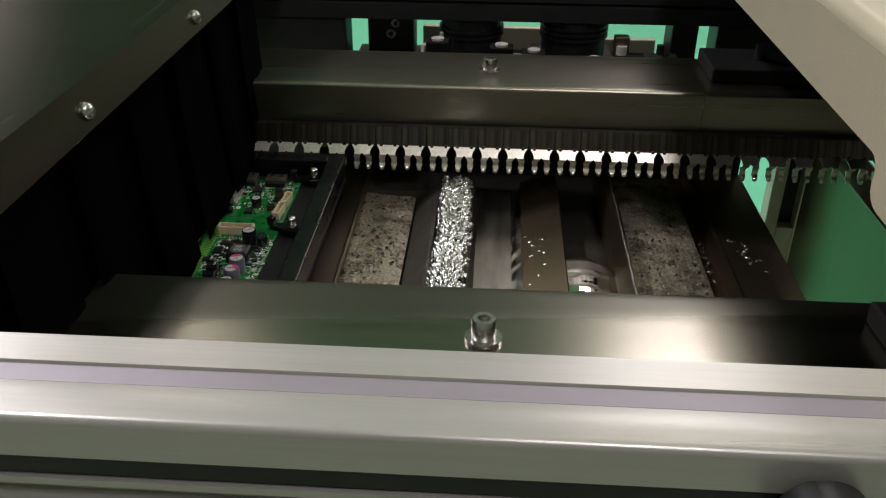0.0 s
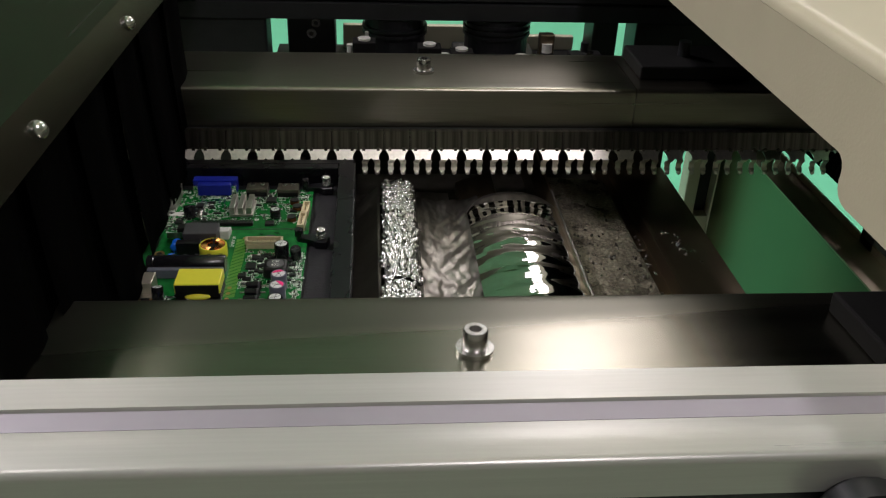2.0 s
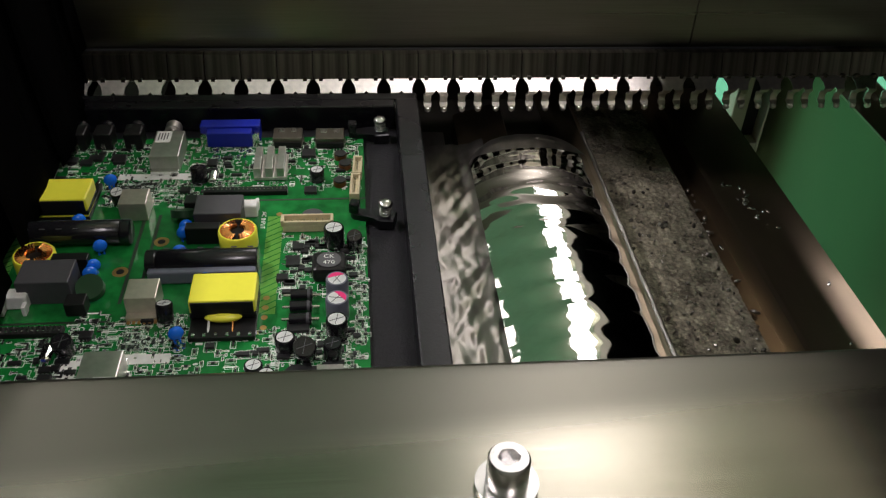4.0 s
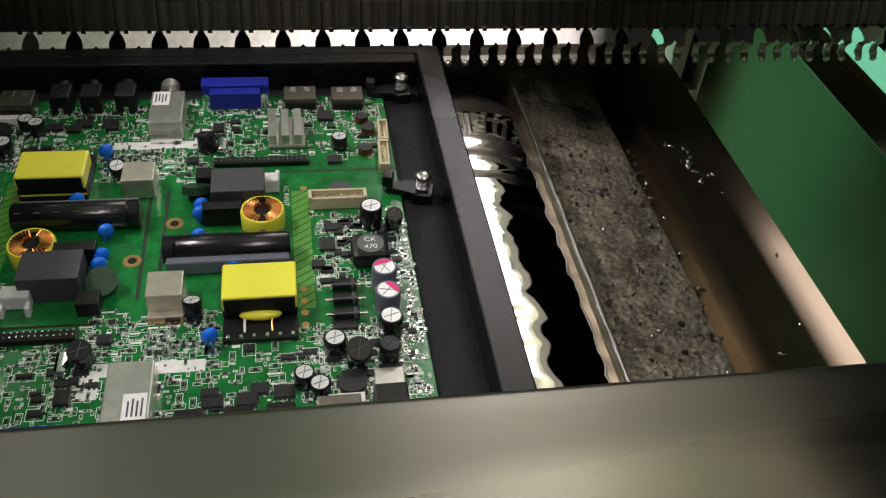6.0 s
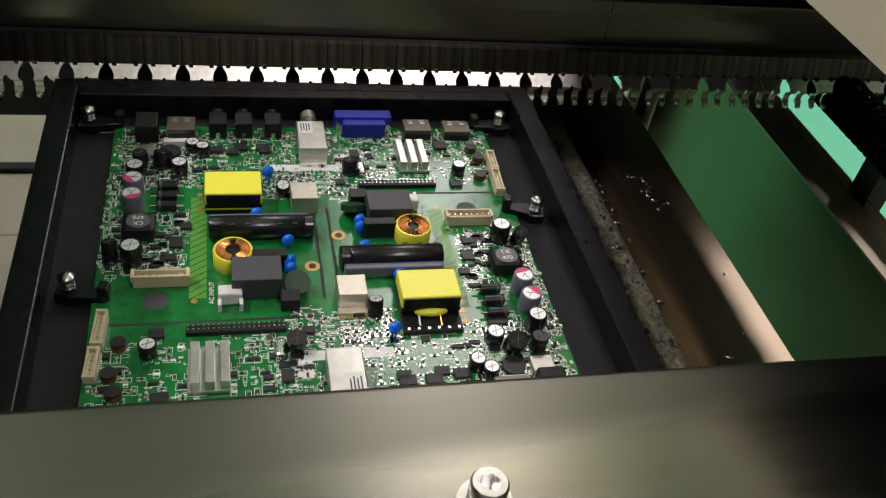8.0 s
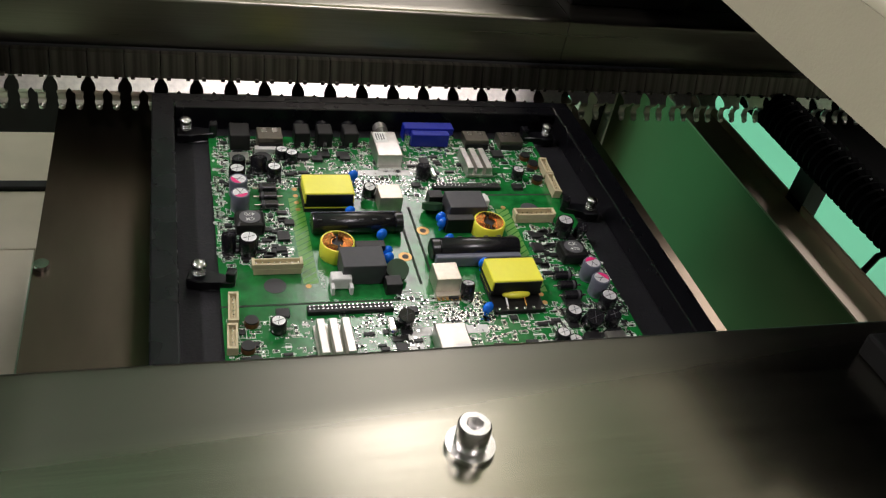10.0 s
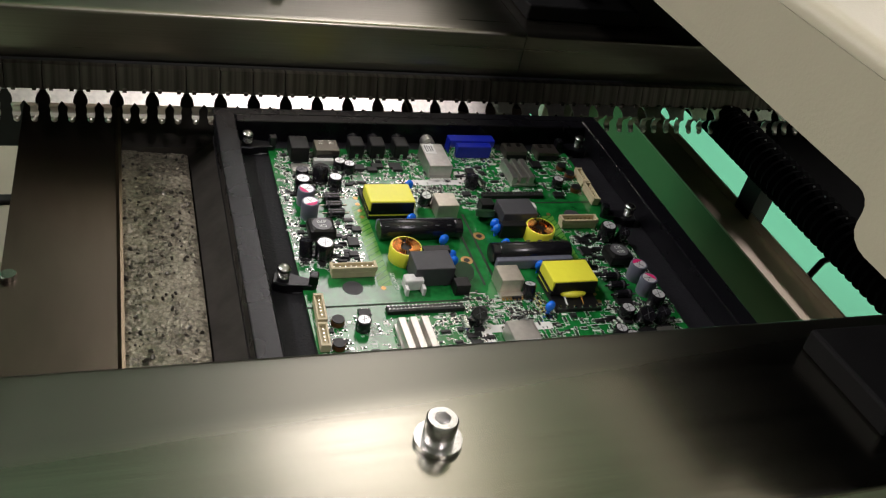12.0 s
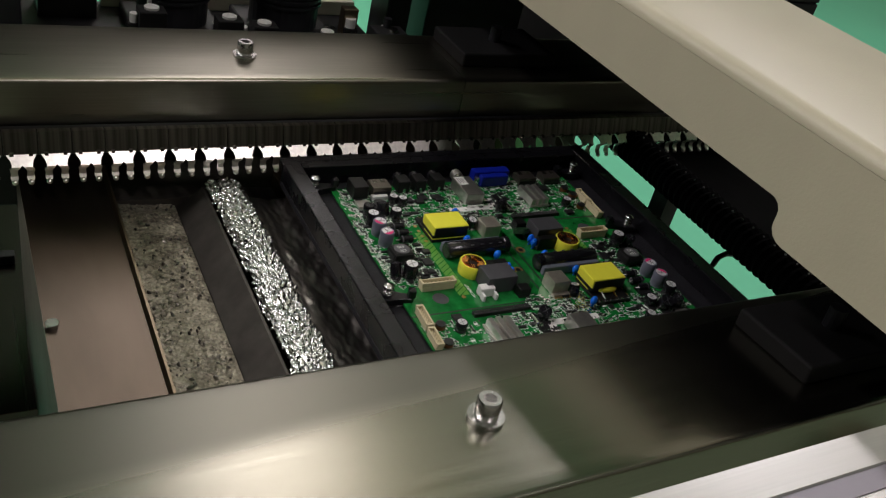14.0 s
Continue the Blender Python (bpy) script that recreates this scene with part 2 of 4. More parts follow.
def beam(name, y0, y1, z, drop_near, drop_far, x0, x1, label, mat, lean=0.0):
    """A folded sheet-steel channel: a top with two turned-down flanges and round folds."""
    t, r = 0.002, 0.003
    fold = [(math.sin(a), math.cos(a)) for a in (0, math.pi / 8, math.pi / 4, 3 * math.pi / 8, math.pi / 2)]
    flat = [y0 + r + (y1 - y0 - 2 * r) * k / 16 for k in range(1, 16)]
    outer = [(y0, z - drop_near)] + [(y0 + r - r * s, z - r + r * c) for s, c in fold[::-1]] + [(y, z) for y in flat] + [(y1 - r + r * s, z - r + r * c) for s, c in fold] + [(y1, z - drop_far)]
    inner = [(y1 - t, z - drop_far), (y1 - t, z - t)] + [(y, z - t) for y in flat[::-1]] + [(y0 + t, z - t), (y0 + t, z - drop_near)]
    ob = part(name, along_x(B(), [(y, h + (y1 - y) * lean) for y, h in outer + inner], x0, x1), mat)
    smooth_by_angle(ob, 35)
    return tagged(ob, label, "beam")


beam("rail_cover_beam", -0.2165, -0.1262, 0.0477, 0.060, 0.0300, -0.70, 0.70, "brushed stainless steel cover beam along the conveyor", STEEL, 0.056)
beam("rail_cover_beam", 0.1490, 0.2350, 0.0500, 0.0315, 0.030, -0.70, 0.1577, "brushed stainless steel cover beam behind the conveyor", STEEL_REAR)
beam("rail_cover_beam", 0.1490, 0.2350, 0.0500, 0.0315, 0.030, 0.1583, 0.70, "second length of brushed steel cover beam after the joint", STEEL_REAR)
socket_screw(0.0, -0.1740, 0.0506, -3)
socket_screw(-0.003, 0.187, 0.0500)


def slotted_profile():
    """The aluminium extrusion in front: flat lands, a shallow groove and a slot in its near face."""
    y1, y0, z = -0.2648, -0.3035, 0.1115
    crown = [(y1 - 0.0225 - 0.0130 * k / 6, z - 0.0003 + 0.0006 * math.sin(math.pi * k / 6)) for k in range(1, 6)]
    bead = [(y0 + 0.0026 - 0.0026 * math.sin(k * math.pi / 14), z - 0.0028 + 0.0026 * math.cos(k * math.pi / 14)) for k in range(8)]
    sec = [(y1, z), (y1 - 0.0132, z), (y1 - 0.0138, z - 0.0014), (y1 - 0.0218, z - 0.0014), (y1 - 0.0225, z - 0.0003), *crown, *bead,
           (y0, z - 0.0142), (y0 + 0.006, z - 0.0150), (y0 + 0.006, z - 0.0215), (y0, z - 0.0225), (y0, z - 0.0250), (y0 + 0.004, z - 0.0260), (y0 + 0.004, z - 0.0300), (y0, z - 0.0310), (y0, z - 0.0440), (y1, z - 0.0440)]
    p = thing("aluminium_profile", "silver anodised aluminium profile with grooves, across the machine front", "profile")
    smooth_by_angle(part("body", along_x(B(), sec, -0.75, 0.75), ALU, p), 25)
    part("groove_strip", box(B(), -0.75, 0.75, y1 - 0.0217, y1 - 0.0139, z - 0.0013, z - 0.0008, 0.0001), ALU_GROOVE, p, "lilac grey strip in the groove")
    part("slot_strip", box(B(), -0.75, 0.75, y0 + 0.0010, y0 + 0.0059, z - 0.0213, z - 0.0153), BLACK_METAL, p, "dark strip in the front slot")
    return p


slotted_profile()


def hood_right():
    """The cream machine cover whose lower edge runs over the conveyor."""
    h = thing("machine_hood", "cream powder-coated machine hood with a cut-out lower edge", "hood")
    # side sheet with the rounded cut-out, as an outline in (y, z)
    low = [(-0.40, 0.1110), (-0.160, 0.1110)] + [(-0.160 + 0.010 * math.sin(a), 0.1190 - 0.008 * math.cos(a)) for a in (0.4, 0.8, 1.2, 1.57)] + [(-0.150, 0.1230)] + [(-0.143 - 0.007 * math.cos(a), 0.1230 + 0.007 * math.sin(a)) for a in (0.4, 0.8, 1.2, 1.57)] + [(0.95, 0.1300)]
    outline = low + [(0.95, 0.1660), (-0.40, 0.1660)]
    bm = B()
    a = [bm.verts.new((0.1550, y, z)) for y, z in outline]
    b = [bm.verts.new((0.1570, y, z)) for y, z in outline]
    n = len(outline)
    bm.faces.new(a)
    bm.faces.new(b[::-1])
    for i in range(n):
        bm.faces.new((a[i], b[i], b[(i + 1) % n], a[(i + 1) % n]))
    bmesh.ops.recalc_face_normals(bm, faces=bm.faces[:])
    part("side_sheet", bm, CREAM, h)
    arc = [(0.1630 - 0.008 * math.cos(k * math.pi / 12), 0.1662 + 0.008 * math.sin(k * math.pi / 12)) for k in range(7)]
    inner = [(0.1630 - 0.006 * math.cos(k * math.pi / 12), 0.1662 + 0.006 * math.sin(k * math.pi / 12)) for k in range(6, -1, -1)]
    # outer edge drawn down deep to keep the right-hand lamp off the beam
    smooth_by_angle(part("top_sheet", along_y(B(), arc + [(0.262, 0.1810), (0.268, 0.1785), (0.271, 0.1730), (0.271, 0.0950), (0.269, 0.0950), (0.269, 0.1725), (0.2665, 0.1770), (0.262, 0.1790)] + inner, -0.40, 0.95), CREAM, h), 40)
    # black sheet added so that the beam's right end reflects dark
    part("light_block", along_y(B(), [(0.1640, 0.1600), (0.2650, 0.1670), (0.2650, 0.0930), (0.2680, 0.0930), (0.2680, 0.1695), (0.1640, 0.1630)], -0.40, 0.95), RUBBER, h, "matt black sheet added under the hood to block light")
    return h


hood_right()


def hood_left():
    h = thing("steel_hood", "dull stainless steel hood panel with a row of dome screws", "hood")
    sec = [(-0.182, 0.1190), (-0.1895, 0.1380), (-0.60, 0.2700), (-0.60, 0.2660), (-0.1925, 0.1350), (-0.185, 0.1185)]
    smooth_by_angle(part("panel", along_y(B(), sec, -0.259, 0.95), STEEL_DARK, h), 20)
    for y in (-0.115, 0.045, 0.205):
        bm = B()
        bmesh.ops.create_uvsphere(bm, u_segments=16, v_segments=8, radius=0.0045)
        bmesh.ops.translate(bm, verts=bm.verts[:], vec=(-0.185, y, 0.1265))
        part("dome_screw", bm, BOLT, h, smooth=True)
    return h


hood_left()


def end_block(x, y0, y1, z, lean=0.0):
    b = thing("end_block", "matt black clamp block with a socket screw", "block", "beam end blocks", at=pose(x, (y0 + y1) / 2, z, lean))
    d = (y1 - y0) / 2
    part("body", box(B(), -0.042, 0.045, -d, d, 0.0, 0.011, 0.0015), END_BLACK, b)
    part("screw", cyl_bm(0.005, 0.011, 0.023, 18), BLACK_METAL, b)


end_block(0.213, -0.196, -0.145, 0.0500, -3)
end_block(0.208, 0.172, 0.228, 0.0500)


def rear_frame():
    """Dark machinery behind the far beam."""
    bar = part("rear_crossbar", along_x(B(), [(0.300, 0.0585), (0.345, 0.0585), (0.345, 0.0675), (0.34, 0.0715), (0.345, 0.0755), (0.345, 0.1155), (0.300, 0.1155), (0.300, 0.0760), (0.3030, 0.0742), (0.300, 0.0724)], -0.70, 0.70), BLACK_METAL)
    tagged(bar, "dark grey slotted crossbar at the back of the machine", "crossbar")
    for x0, x1 in ((0.158, 0.181), (0.198, 0.30)):
        tagged(part("rear_post", box(B(), x0, x1, 0.302, 0.340, -0.020, 0.0583, 0.002), BLACK_METAL), "black machine post behind the far beam", "post", "rear posts")
    tagged(part("rear_cover_plate", box(B(), -0.40, -0.1365, 0.302, 0.340, -0.138, 0.0583, 0.002), BLACK_METAL), "black cover plate under the rear crossbar", "plate")
    tagged(part("drive_housing", box(B(), -0.1225, -0.0780, 0.3460, 0.380, -0.20, 0.0800, 0.002), BLACK), "black drive housing with bright socket screws", "housing")


rear_frame()


def rear_motor(x, y, r, ribs):
    m = thing("drive_motor", "black ribbed cylindrical drive motor on a plate", "motor", "drive motors", at=pose(x, y, 0.0))
    part("case", cyl_bm(r, 0.020, 0.056, 32), BLACK_METAL, m)
    for k in range(ribs):
        part("rib", cyl_bm(r + 0.002, 0.040 + 0.005 * k, 0.0425 + 0.005 * k, 32), BLACK_METAL, m)
    part("flange", box(B(), -r * 1.3, r * 1.3, -r * 1.2, r * 1.2, 0.010, 0.020, 0.002), BLACK, m)
    for sx in (-1, 1):
        part("flange_screw", cyl_bm(0.005, 0.020, 0.026, 16, sx * r * 1.15, -r * 0.9), BOLT, m)


rear_motor(-0.0222, 0.330, 0.0280, 2)
rear_motor(0.0728, 0.331, 0.0295, 3)
tagged(part("drive_plate", box(B(), -0.135, 0.155, 0.245, 0.385, -0.02, 0.0099, 0.001), BLACK), "black drive mounting plate", "plate")

tagged(part("drive_back_plate", box(B(), -0.0715, 0.1000, 0.372, 0.380, 0.0101, 0.0330, 0.001), CREAM_SHEET), "pale back plate behind the motors", "plate")
tagged(part("drive_back_plate", box(B(), 0.1005, 0.1570, 0.372, 0.380, 0.0101, 0.0240, 0.001), CREAM_SHEET), "pale back plate beside the motors", "plate")


def drive_fittings():
    rnd = random.Random(3)
    for x, y, z, r in ((-0.0955, 0.346, 0.0425, 0.0042), (-0.1000, 0.346, 0.0325, 0.0046)):
        s = thing("housing_screw", "bright socket screw on the black housing", "screw", "housing screws", at=pose(x, y, z))
        bm = B()
        cyl(bm, (0, -0.0012, 0), r, 0.0024, "y", 18)
        part("head", bm, BOLT, s)
        bm = B()
        cyl(bm, (0, -0.0026, 0), r * 0.5, 0.0006, "y", 6)
        part("socket", bm, BLACK, s)
    for x, y, z, w, d, h in ((-0.062, 0.275, 0.0101, 0.010, 0.008, 0.034), (-0.055, 0.262, 0.0101, 0.016, 0.010, 0.024), (-0.048, 0.292, 0.0101, 0.004, 0.004, 0.040), (0.020, 0.275, 0.0101, 0.014, 0.012, 0.026),
                            (0.036, 0.262, 0.0101, 0.008, 0.008, 0.030), (0.110, 0.270, 0.0101, 0.011, 0.011, 0.038), (0.125, 0.262, 0.0101, 0.018, 0.010, 0.022), (0.142, 0.270, 0.0101, 0.008, 0.008, 0.032), (0.003, 0.258, 0.0101, 0.012, 0.006, 0.026)):
        f = thing("drive_fitting", "small machined fitting on the drive plate", "fitting", "drive fittings", at=pose(x, y, z))
        part("body", box(B(), -w / 2, w / 2, -d / 2, d / 2, 0, h * 0.8, 0.0008), END_BLACK if rnd.random() < 0.5 else SILVER_BITS, f)
        part("cap", cyl_bm(min(w, d) * 0.42, h * 0.8, h, 14), PALE_METAL, f)
    # lugs with broad bright screw heads, a brown stop post and a low black block
    for x, y, z in ((-0.0500, 0.272, 0.0490), (0.0060, 0.262, 0.0480), (0.0340, 0.262, 0.0440), (0.0860, 0.258, 0.0395)):
        f = thing("motor_lug", "black motor lug with a broad bright screw", "lug", "motor lugs", at=pose(x, y, 0.0101))
        part("body", box(B(), -0.010, 0.010, -0.008, 0.008, 0, z - 0.0101, 0.001), END_BLACK, f)
        smooth_by_angle(part("screw", cyl_bm(0.0055, z - 0.0101, z - 0.0083, 20), PALE_METAL, f))
    tagged(part("stop_post", box(B(), 0.1035, 0.1165, 0.270, 0.280, 0.0101, 0.0555, 0.001), BROWN), "brown square stop post on the drive plate", "post")
    k = thing("drive_block", "low black block with socket screws on the drive plate", "block", at=pose(0.143, 0.262, 0.0101))
    part("body", box(B(), -0.014, 0.014, -0.010, 0.010, 0, 0.0320, 0.001), BLACK, k)
    smooth_by_angle(part("screw", cyl_bm(0.0040, 0.0320, 0.0345, 18, 0.002, -0.004), BOLT, k))
    smooth_by_angle(part("screw", cyl_bm(0.0034, 0.0320, 0.0400, 18, 0.000, 0.006), BLACK_METAL, k))


drive_fittings()

# conveyor rails that carry the chains
for y0, y1, z1 in ((0.1432, 0.1475, 0.0195), (-0.1475, -0.1432, 0.0195)):
    tagged(part("conveyor_rail", box(B(), -0.70, 0.70, y0, y1, 0.004, z1), BLACK_METAL), "dark conveyor rail that guides the finger chain", "rail", "conveyor rails")




def front_knob():
    k = thing("clamp_knob", "dark grey clamp knob on the aluminium profile", "knob", at=pose(0.092, -0.3042, 0.0930))
    bm = B()
    cyl(bm, (0, -0.006, 0), 0.0130, 0.0119, "y", 28)
    bmesh.ops.bevel(bm, geom=[e for e in bm.edges if abs(e.verts[0].co.y - e.verts[1].co.y) < 1e-6], offset=0.0025, segments=3, affect="EDGES")
    smooth_by_angle(part("body", bm, BLACK_METAL, k))
    bm = B()
    cyl(bm, (0, -0.0125, 0), 0.004, 0.0012, "y", 16)
    part("centre", bm, BOLT, k)


def hood_foot():
    k = thing("adjuster_post", "steel adjuster post standing on the aluminium profile", "post", at=pose(-0.1835, -0.2800, 0.1106))
    smooth_by_angle(part("pad", cyl_bm(0.0075, 0.0, 0.0045, 20), BOLT, k))
    smooth_by_angle(part("post", cyl_bm(0.0032, 0.0045, 0.0095, 16), BOLT, k))


front_knob()
hood_foot()


# ---- the finger chains ----
def finger_mesh(side):
    """A titanium finger: a shank, a waisted bright web and two hooked toes."""
    bm = B()
    h = PITCH / 2

    def bend(s):
        # length down the finger -> (y, z)
        pts = [(-0.020, 0.1470, 0.0190), (0.0, 0.1340, 0.0068), (0.0078, 0.1278, 0.0010), (0.0110, 0.1318, -0.0012), (0.0165, 0.1318, -0.0065), (0.0215, 0.1280, -0.0092)]
        for (a, ya, za), (b, yb, zb) in zip(pts, pts[1:]):
            if s <= b:
                k = (s - a) / (b - a)
                return ya + (yb - ya) * k, za + (zb - za) * k
        return pts[-1][1:]

    def strip(rows):
        # rows: (s, left, right)
        vs = []
        for s, l, r in rows:
            y, z = bend(s)
            vs.append((bm.verts.new((l, y * side, z)), bm.verts.new((r, y * side, z))))
        for (a, b), (c, d) in zip(vs, vs[1:]):
            bm.faces.new((a, b, d, c))
    # web, waisted in the middle
    web = [(0.0, h * 0.86), (0.0015, h * 0.80), (0.003, h * 0.68), (0.005, h * 0.62), (0.0062, h * 0.60)]
    strip([(s, -w, w) for s, w in web])
    # legs round the notch, then the toes
    for k in (-1, 1):
        leg = [(0.0062, 0.0, h * 0.60), (0.0070, 0.10, 0.61), (0.0085, 0.20, 0.66), (0.0100, 0.24, 0.72), (0.0125, 0.26, 0.70), (0.0150, 0.27, 0.66), (0.0170, 0.24, 0.70), (0.0185, 0.24, 0.70), (0.0200, 0.28, 0.66), (0.0210, 0.38, 0.56)]
        rows = [(leg[0][0], 0.0, k * h * 0.60)] + [(s, k * h * a, k * h * b) for s, a, b in leg[1:]]
        strip(rows)
    bmesh.ops.recalc_face_normals(bm, faces=bm.faces[:])
    bmesh.ops.solidify(bm, geom=bm.faces[:], thickness=0.0009)
    for k in (-1, 1):
        bmesh.ops.create_icosphere(bm, subdivisions=2, radius=0.0019, matrix=Matrix.Translation((k * h * 0.47, 0.1284 * side, -0.0092)))
    return mesh_of(bm, TITAN)


def shank_mesh(side):
    bm = B()
    h = PITCH / 2
    sec = [(0.1385, 0.0200), (0.1340, 0.0068), (0.1365, 0.0050), (0.1430, 0.0200)]
    along_x(bm, [(y * side, z) for y, z in sec], -h * 0.975, h * 0.975)
    for k in (-0.55, 0.55):
        box(bm, k * h - 0.0011, k * h + 0.0011, min(side * 0.1325, side * 0.1350), max(side * 0.1325, side * 0.1350), 0.0055, 0.0085)
    return mesh_of(bm, TITAN_DARK)


def finger_chain(side):
    c = thing("finger_chain", "moving chain of bright titanium fingers with black shanks", "conveyor chain", "finger chains")
    f, s = finger_mesh(side), shank_mesh(side)
    for i in range(-52, 32):
        x = -0.0006 + PITCH * i
        a = part("finger", f, TITAN, c)
        a.location.x = x
        b = part("shank", s, TITAN_DARK, c)
        b.location.x = x
    return c


CHAINS = [finger_chain(1), finger_chain(-1)]


# ---- the solder pot ----
def lev(x):
    """The pot is level while the conveyor climbs: its height under the conveyor."""
    return -0.029 - 0.077 * (x + 0.149)


def plate(name, x0, x1, y0, y1, dz, mat, label, thick=0.003, category="plate"):
    ob = part(name, along_y(B(), [(x0, lev(x0) + dz), (x1, lev(x1) + dz), (x1, lev(x1) + dz - thick), (x0, lev(x0) + dz - thick)], y0, y1), mat)
    return tagged(ob, label, category)


plate("pot_cover_plate", -0.1530, -0.1000, -0.24, 0.21, 0.0, BROWN_SHADED, "heat-tinted brown steel cover plate beside the solder pot")
plate("pot_cover_plate", 0.1750, 0.2210, -0.24, 0.24, 0.0, BROWN, "heat-tinted brown steel cover plate with solder splashes")
tagged(part("plate_screw", cyl_bm(0.0035, lev(-0.149), lev(-0.149) + 0.003, 16, -0.149, 0.012), BOLT), "small bright screw on the brown cover plate", "screw")


def dross(x0, x1, y0, y1, base, seed, label):
    def top(x, y):
        p = Vector((x * 420 + seed, y * 420, seed))
        lumps = noise.noise(p) * 0.0007 + noise.noise(p * 2.3) * 0.0006 + noise.noise(p * 0.25) * 0.0009 + 0.0012
        edge = min((x - x0), (x1 - x)) / 0.004
        return lev(x) + base + lumps * min(1.0, 0.3 + edge)
    bm = sheet(B(), x0, x1, 60, y0, y1, 420, top)
    return tagged(part("solder_dross", bm, DROSS, smooth=True), label, "dross", kind="stuff")


def crumbs(x0, x1, y0, y1, base, count, seed, label):
    rnd = random.Random(seed)
    bm = B()
    for _ in range(count):
        x, y = rnd.uniform(x0, x1), rnd.uniform(y0, y1)
        r = rnd.choice((0.0004, 0.0006, 0.0009, 0.0013))
        bmesh.ops.create_icosphere(bm, subdivisions=1, radius=r, matrix=Matrix.Translation((x, y, lev(x) + base + 0.0008)) @ Euler((rnd.uniform(0, 3), rnd.uniform(0, 3), rnd.uniform(0, 3))).to_matrix().to_4x4() @ Matrix.Diagonal((rnd.uniform(0.6, 1.9), rnd.uniform(0.6, 1.4), rnd.uniform(0.4, 1.0), 1)))
    tagged(part("dross_crumbs", bm, POT_DARK if seed % 2 else SOLDER_DULL), label, "crumbs", kind="stuff")


crumbs(-0.097, -0.060, -0.12, 0.135, -0.003, 120, 31, "dark crumbs on the solder dross")
crumbs(-0.097, -0.060, -0.12, 0.10, -0.003, 120, 32, "bright crumbs on the solder dross")
crumbs(0.106, 0.154, -0.12, 0.150, 0.001, 110, 33, "dark crumbs on the solder dross")
crumbs(0.106, 0.154, -0.12, 0.10, 0.001, 130, 34, "bright crumbs on the solder dross")
dross(-0.098, -0.058, -0.22, 0.138, -0.004, 3.0, "grey-brown crusted solder dross in the trough")
dross(0.104, 0.156, -0.22, 0.200, 0.000, 9.0, "grey-brown crusted solder dross beside the main wave")


def pot_walls():
    p = thing("solder_pot", "dark steel solder pot with nozzle walls", "solder pot")
    secs = {
        "lip": [(-0.1002, lev(-0.1) + 0.0005), (-0.0985, lev(-0.1) + 0.0030), (-0.0970, lev(-0.1) + 0.0028), (-0.0970, lev(-0.1) - 0.02), (-0.1002, lev(-0.1) - 0.02)],
        "nozzle_slope": [(-0.0570, -0.0420), (-0.0400, -0.0260), (-0.0382, -0.0260), (-0.0382, -0.060), (-0.0570, -0.060)],
        "nozzle_wall": [(-0.0135, -0.0260), (-0.0118, -0.0260), (-0.0088, -0.0385), (-0.0088, -0.060), (-0.0135, -0.060)],
        "drain_plate": [(-0.0086, -0.0405), (0.0172, -0.0420), (0.0172, -0.045), (-0.0086, -0.045)],
        "main_nozzle_plate": [(0.0252, -0.0425), (0.0535, -0.0330), (0.0545, -0.0345), (0.0545, -0.060), (0.0252, -0.060)],
        "rear_lip": [(0.0890, -0.0400), (0.0925, -0.0215), (0.0945, -0.0215), (0.0985, -0.0440), (0.1010, -0.0450), (0.1018, -0.0440), (0.1030, -0.0440), (0.1035, -0.060), (0.0890, -0.060)],
        "trough_wall": [(0.1560, -0.0640), (0.1560, -0.0600), (0.1700, -0.0620), (0.1715, -0.0500), (0.1745, -0.0500), (0.1748, -0.0640)],
    }
    ends = {"lip": 0.180, "drain_plate": 0.158, "main_nozzle_plate": 0.180, "rear_lip": 0.2405, "trough_wall": 0.2405}
    mats = {"lip": BROWN, "main_nozzle_plate": BROWN, "rear_lip": BROWN, "trough_wall": BROWN, "drain_plate": SOLDER_DULL}
    for name, sec in secs.items():
        part(name, along_y(B(), sec, -0.22, ends.get(name, 0.138)), mats.get(name, POT_DARK), p)
    def bead_top(y):
        return 0.0011 + 0.0004 * noise.noise(Vector((y * 90, 3.0, 1.0)))
    bm = B()
    rings = []
    for i in range(221):
        y = -0.21 + i * 0.0015
        r, x = bead_top(y), 0.0936 + 0.0004 * noise.noise(Vector((y * 60, 8.0, 2.0)))
        rings.append([bm.verts.new((x + r * math.cos(6.28318 * k / 8), y, -0.0210 + r * math.sin(6.28318 * k / 8))) for k in range(8)])
    for a, b in zip(rings, rings[1:]):
        for k in range(8):
            bm.faces.new((a[k], a[(k + 1) % 8], b[(k + 1) % 8], b[k]))
    part("solder_bead", bm, SOLDER_DULL, p, "bright uneven bead of solder on the rear lip", smooth=True)
    part("tank", box(B(), -0.150, 0.1755, -0.23, 0.26, -0.26, -0.0645), POT_DARK, p)
    part("end_wall", box(B(), -0.152, 0.2205, 0.2410, 0.250, -0.0640, 0.004), POT_DARK, p)
    part("end_bridge", box(B(), -0.0965, -0.0140, 0.1385, 0.155, -0.0640, -0.034), POT_DARK, p)


pot_walls()


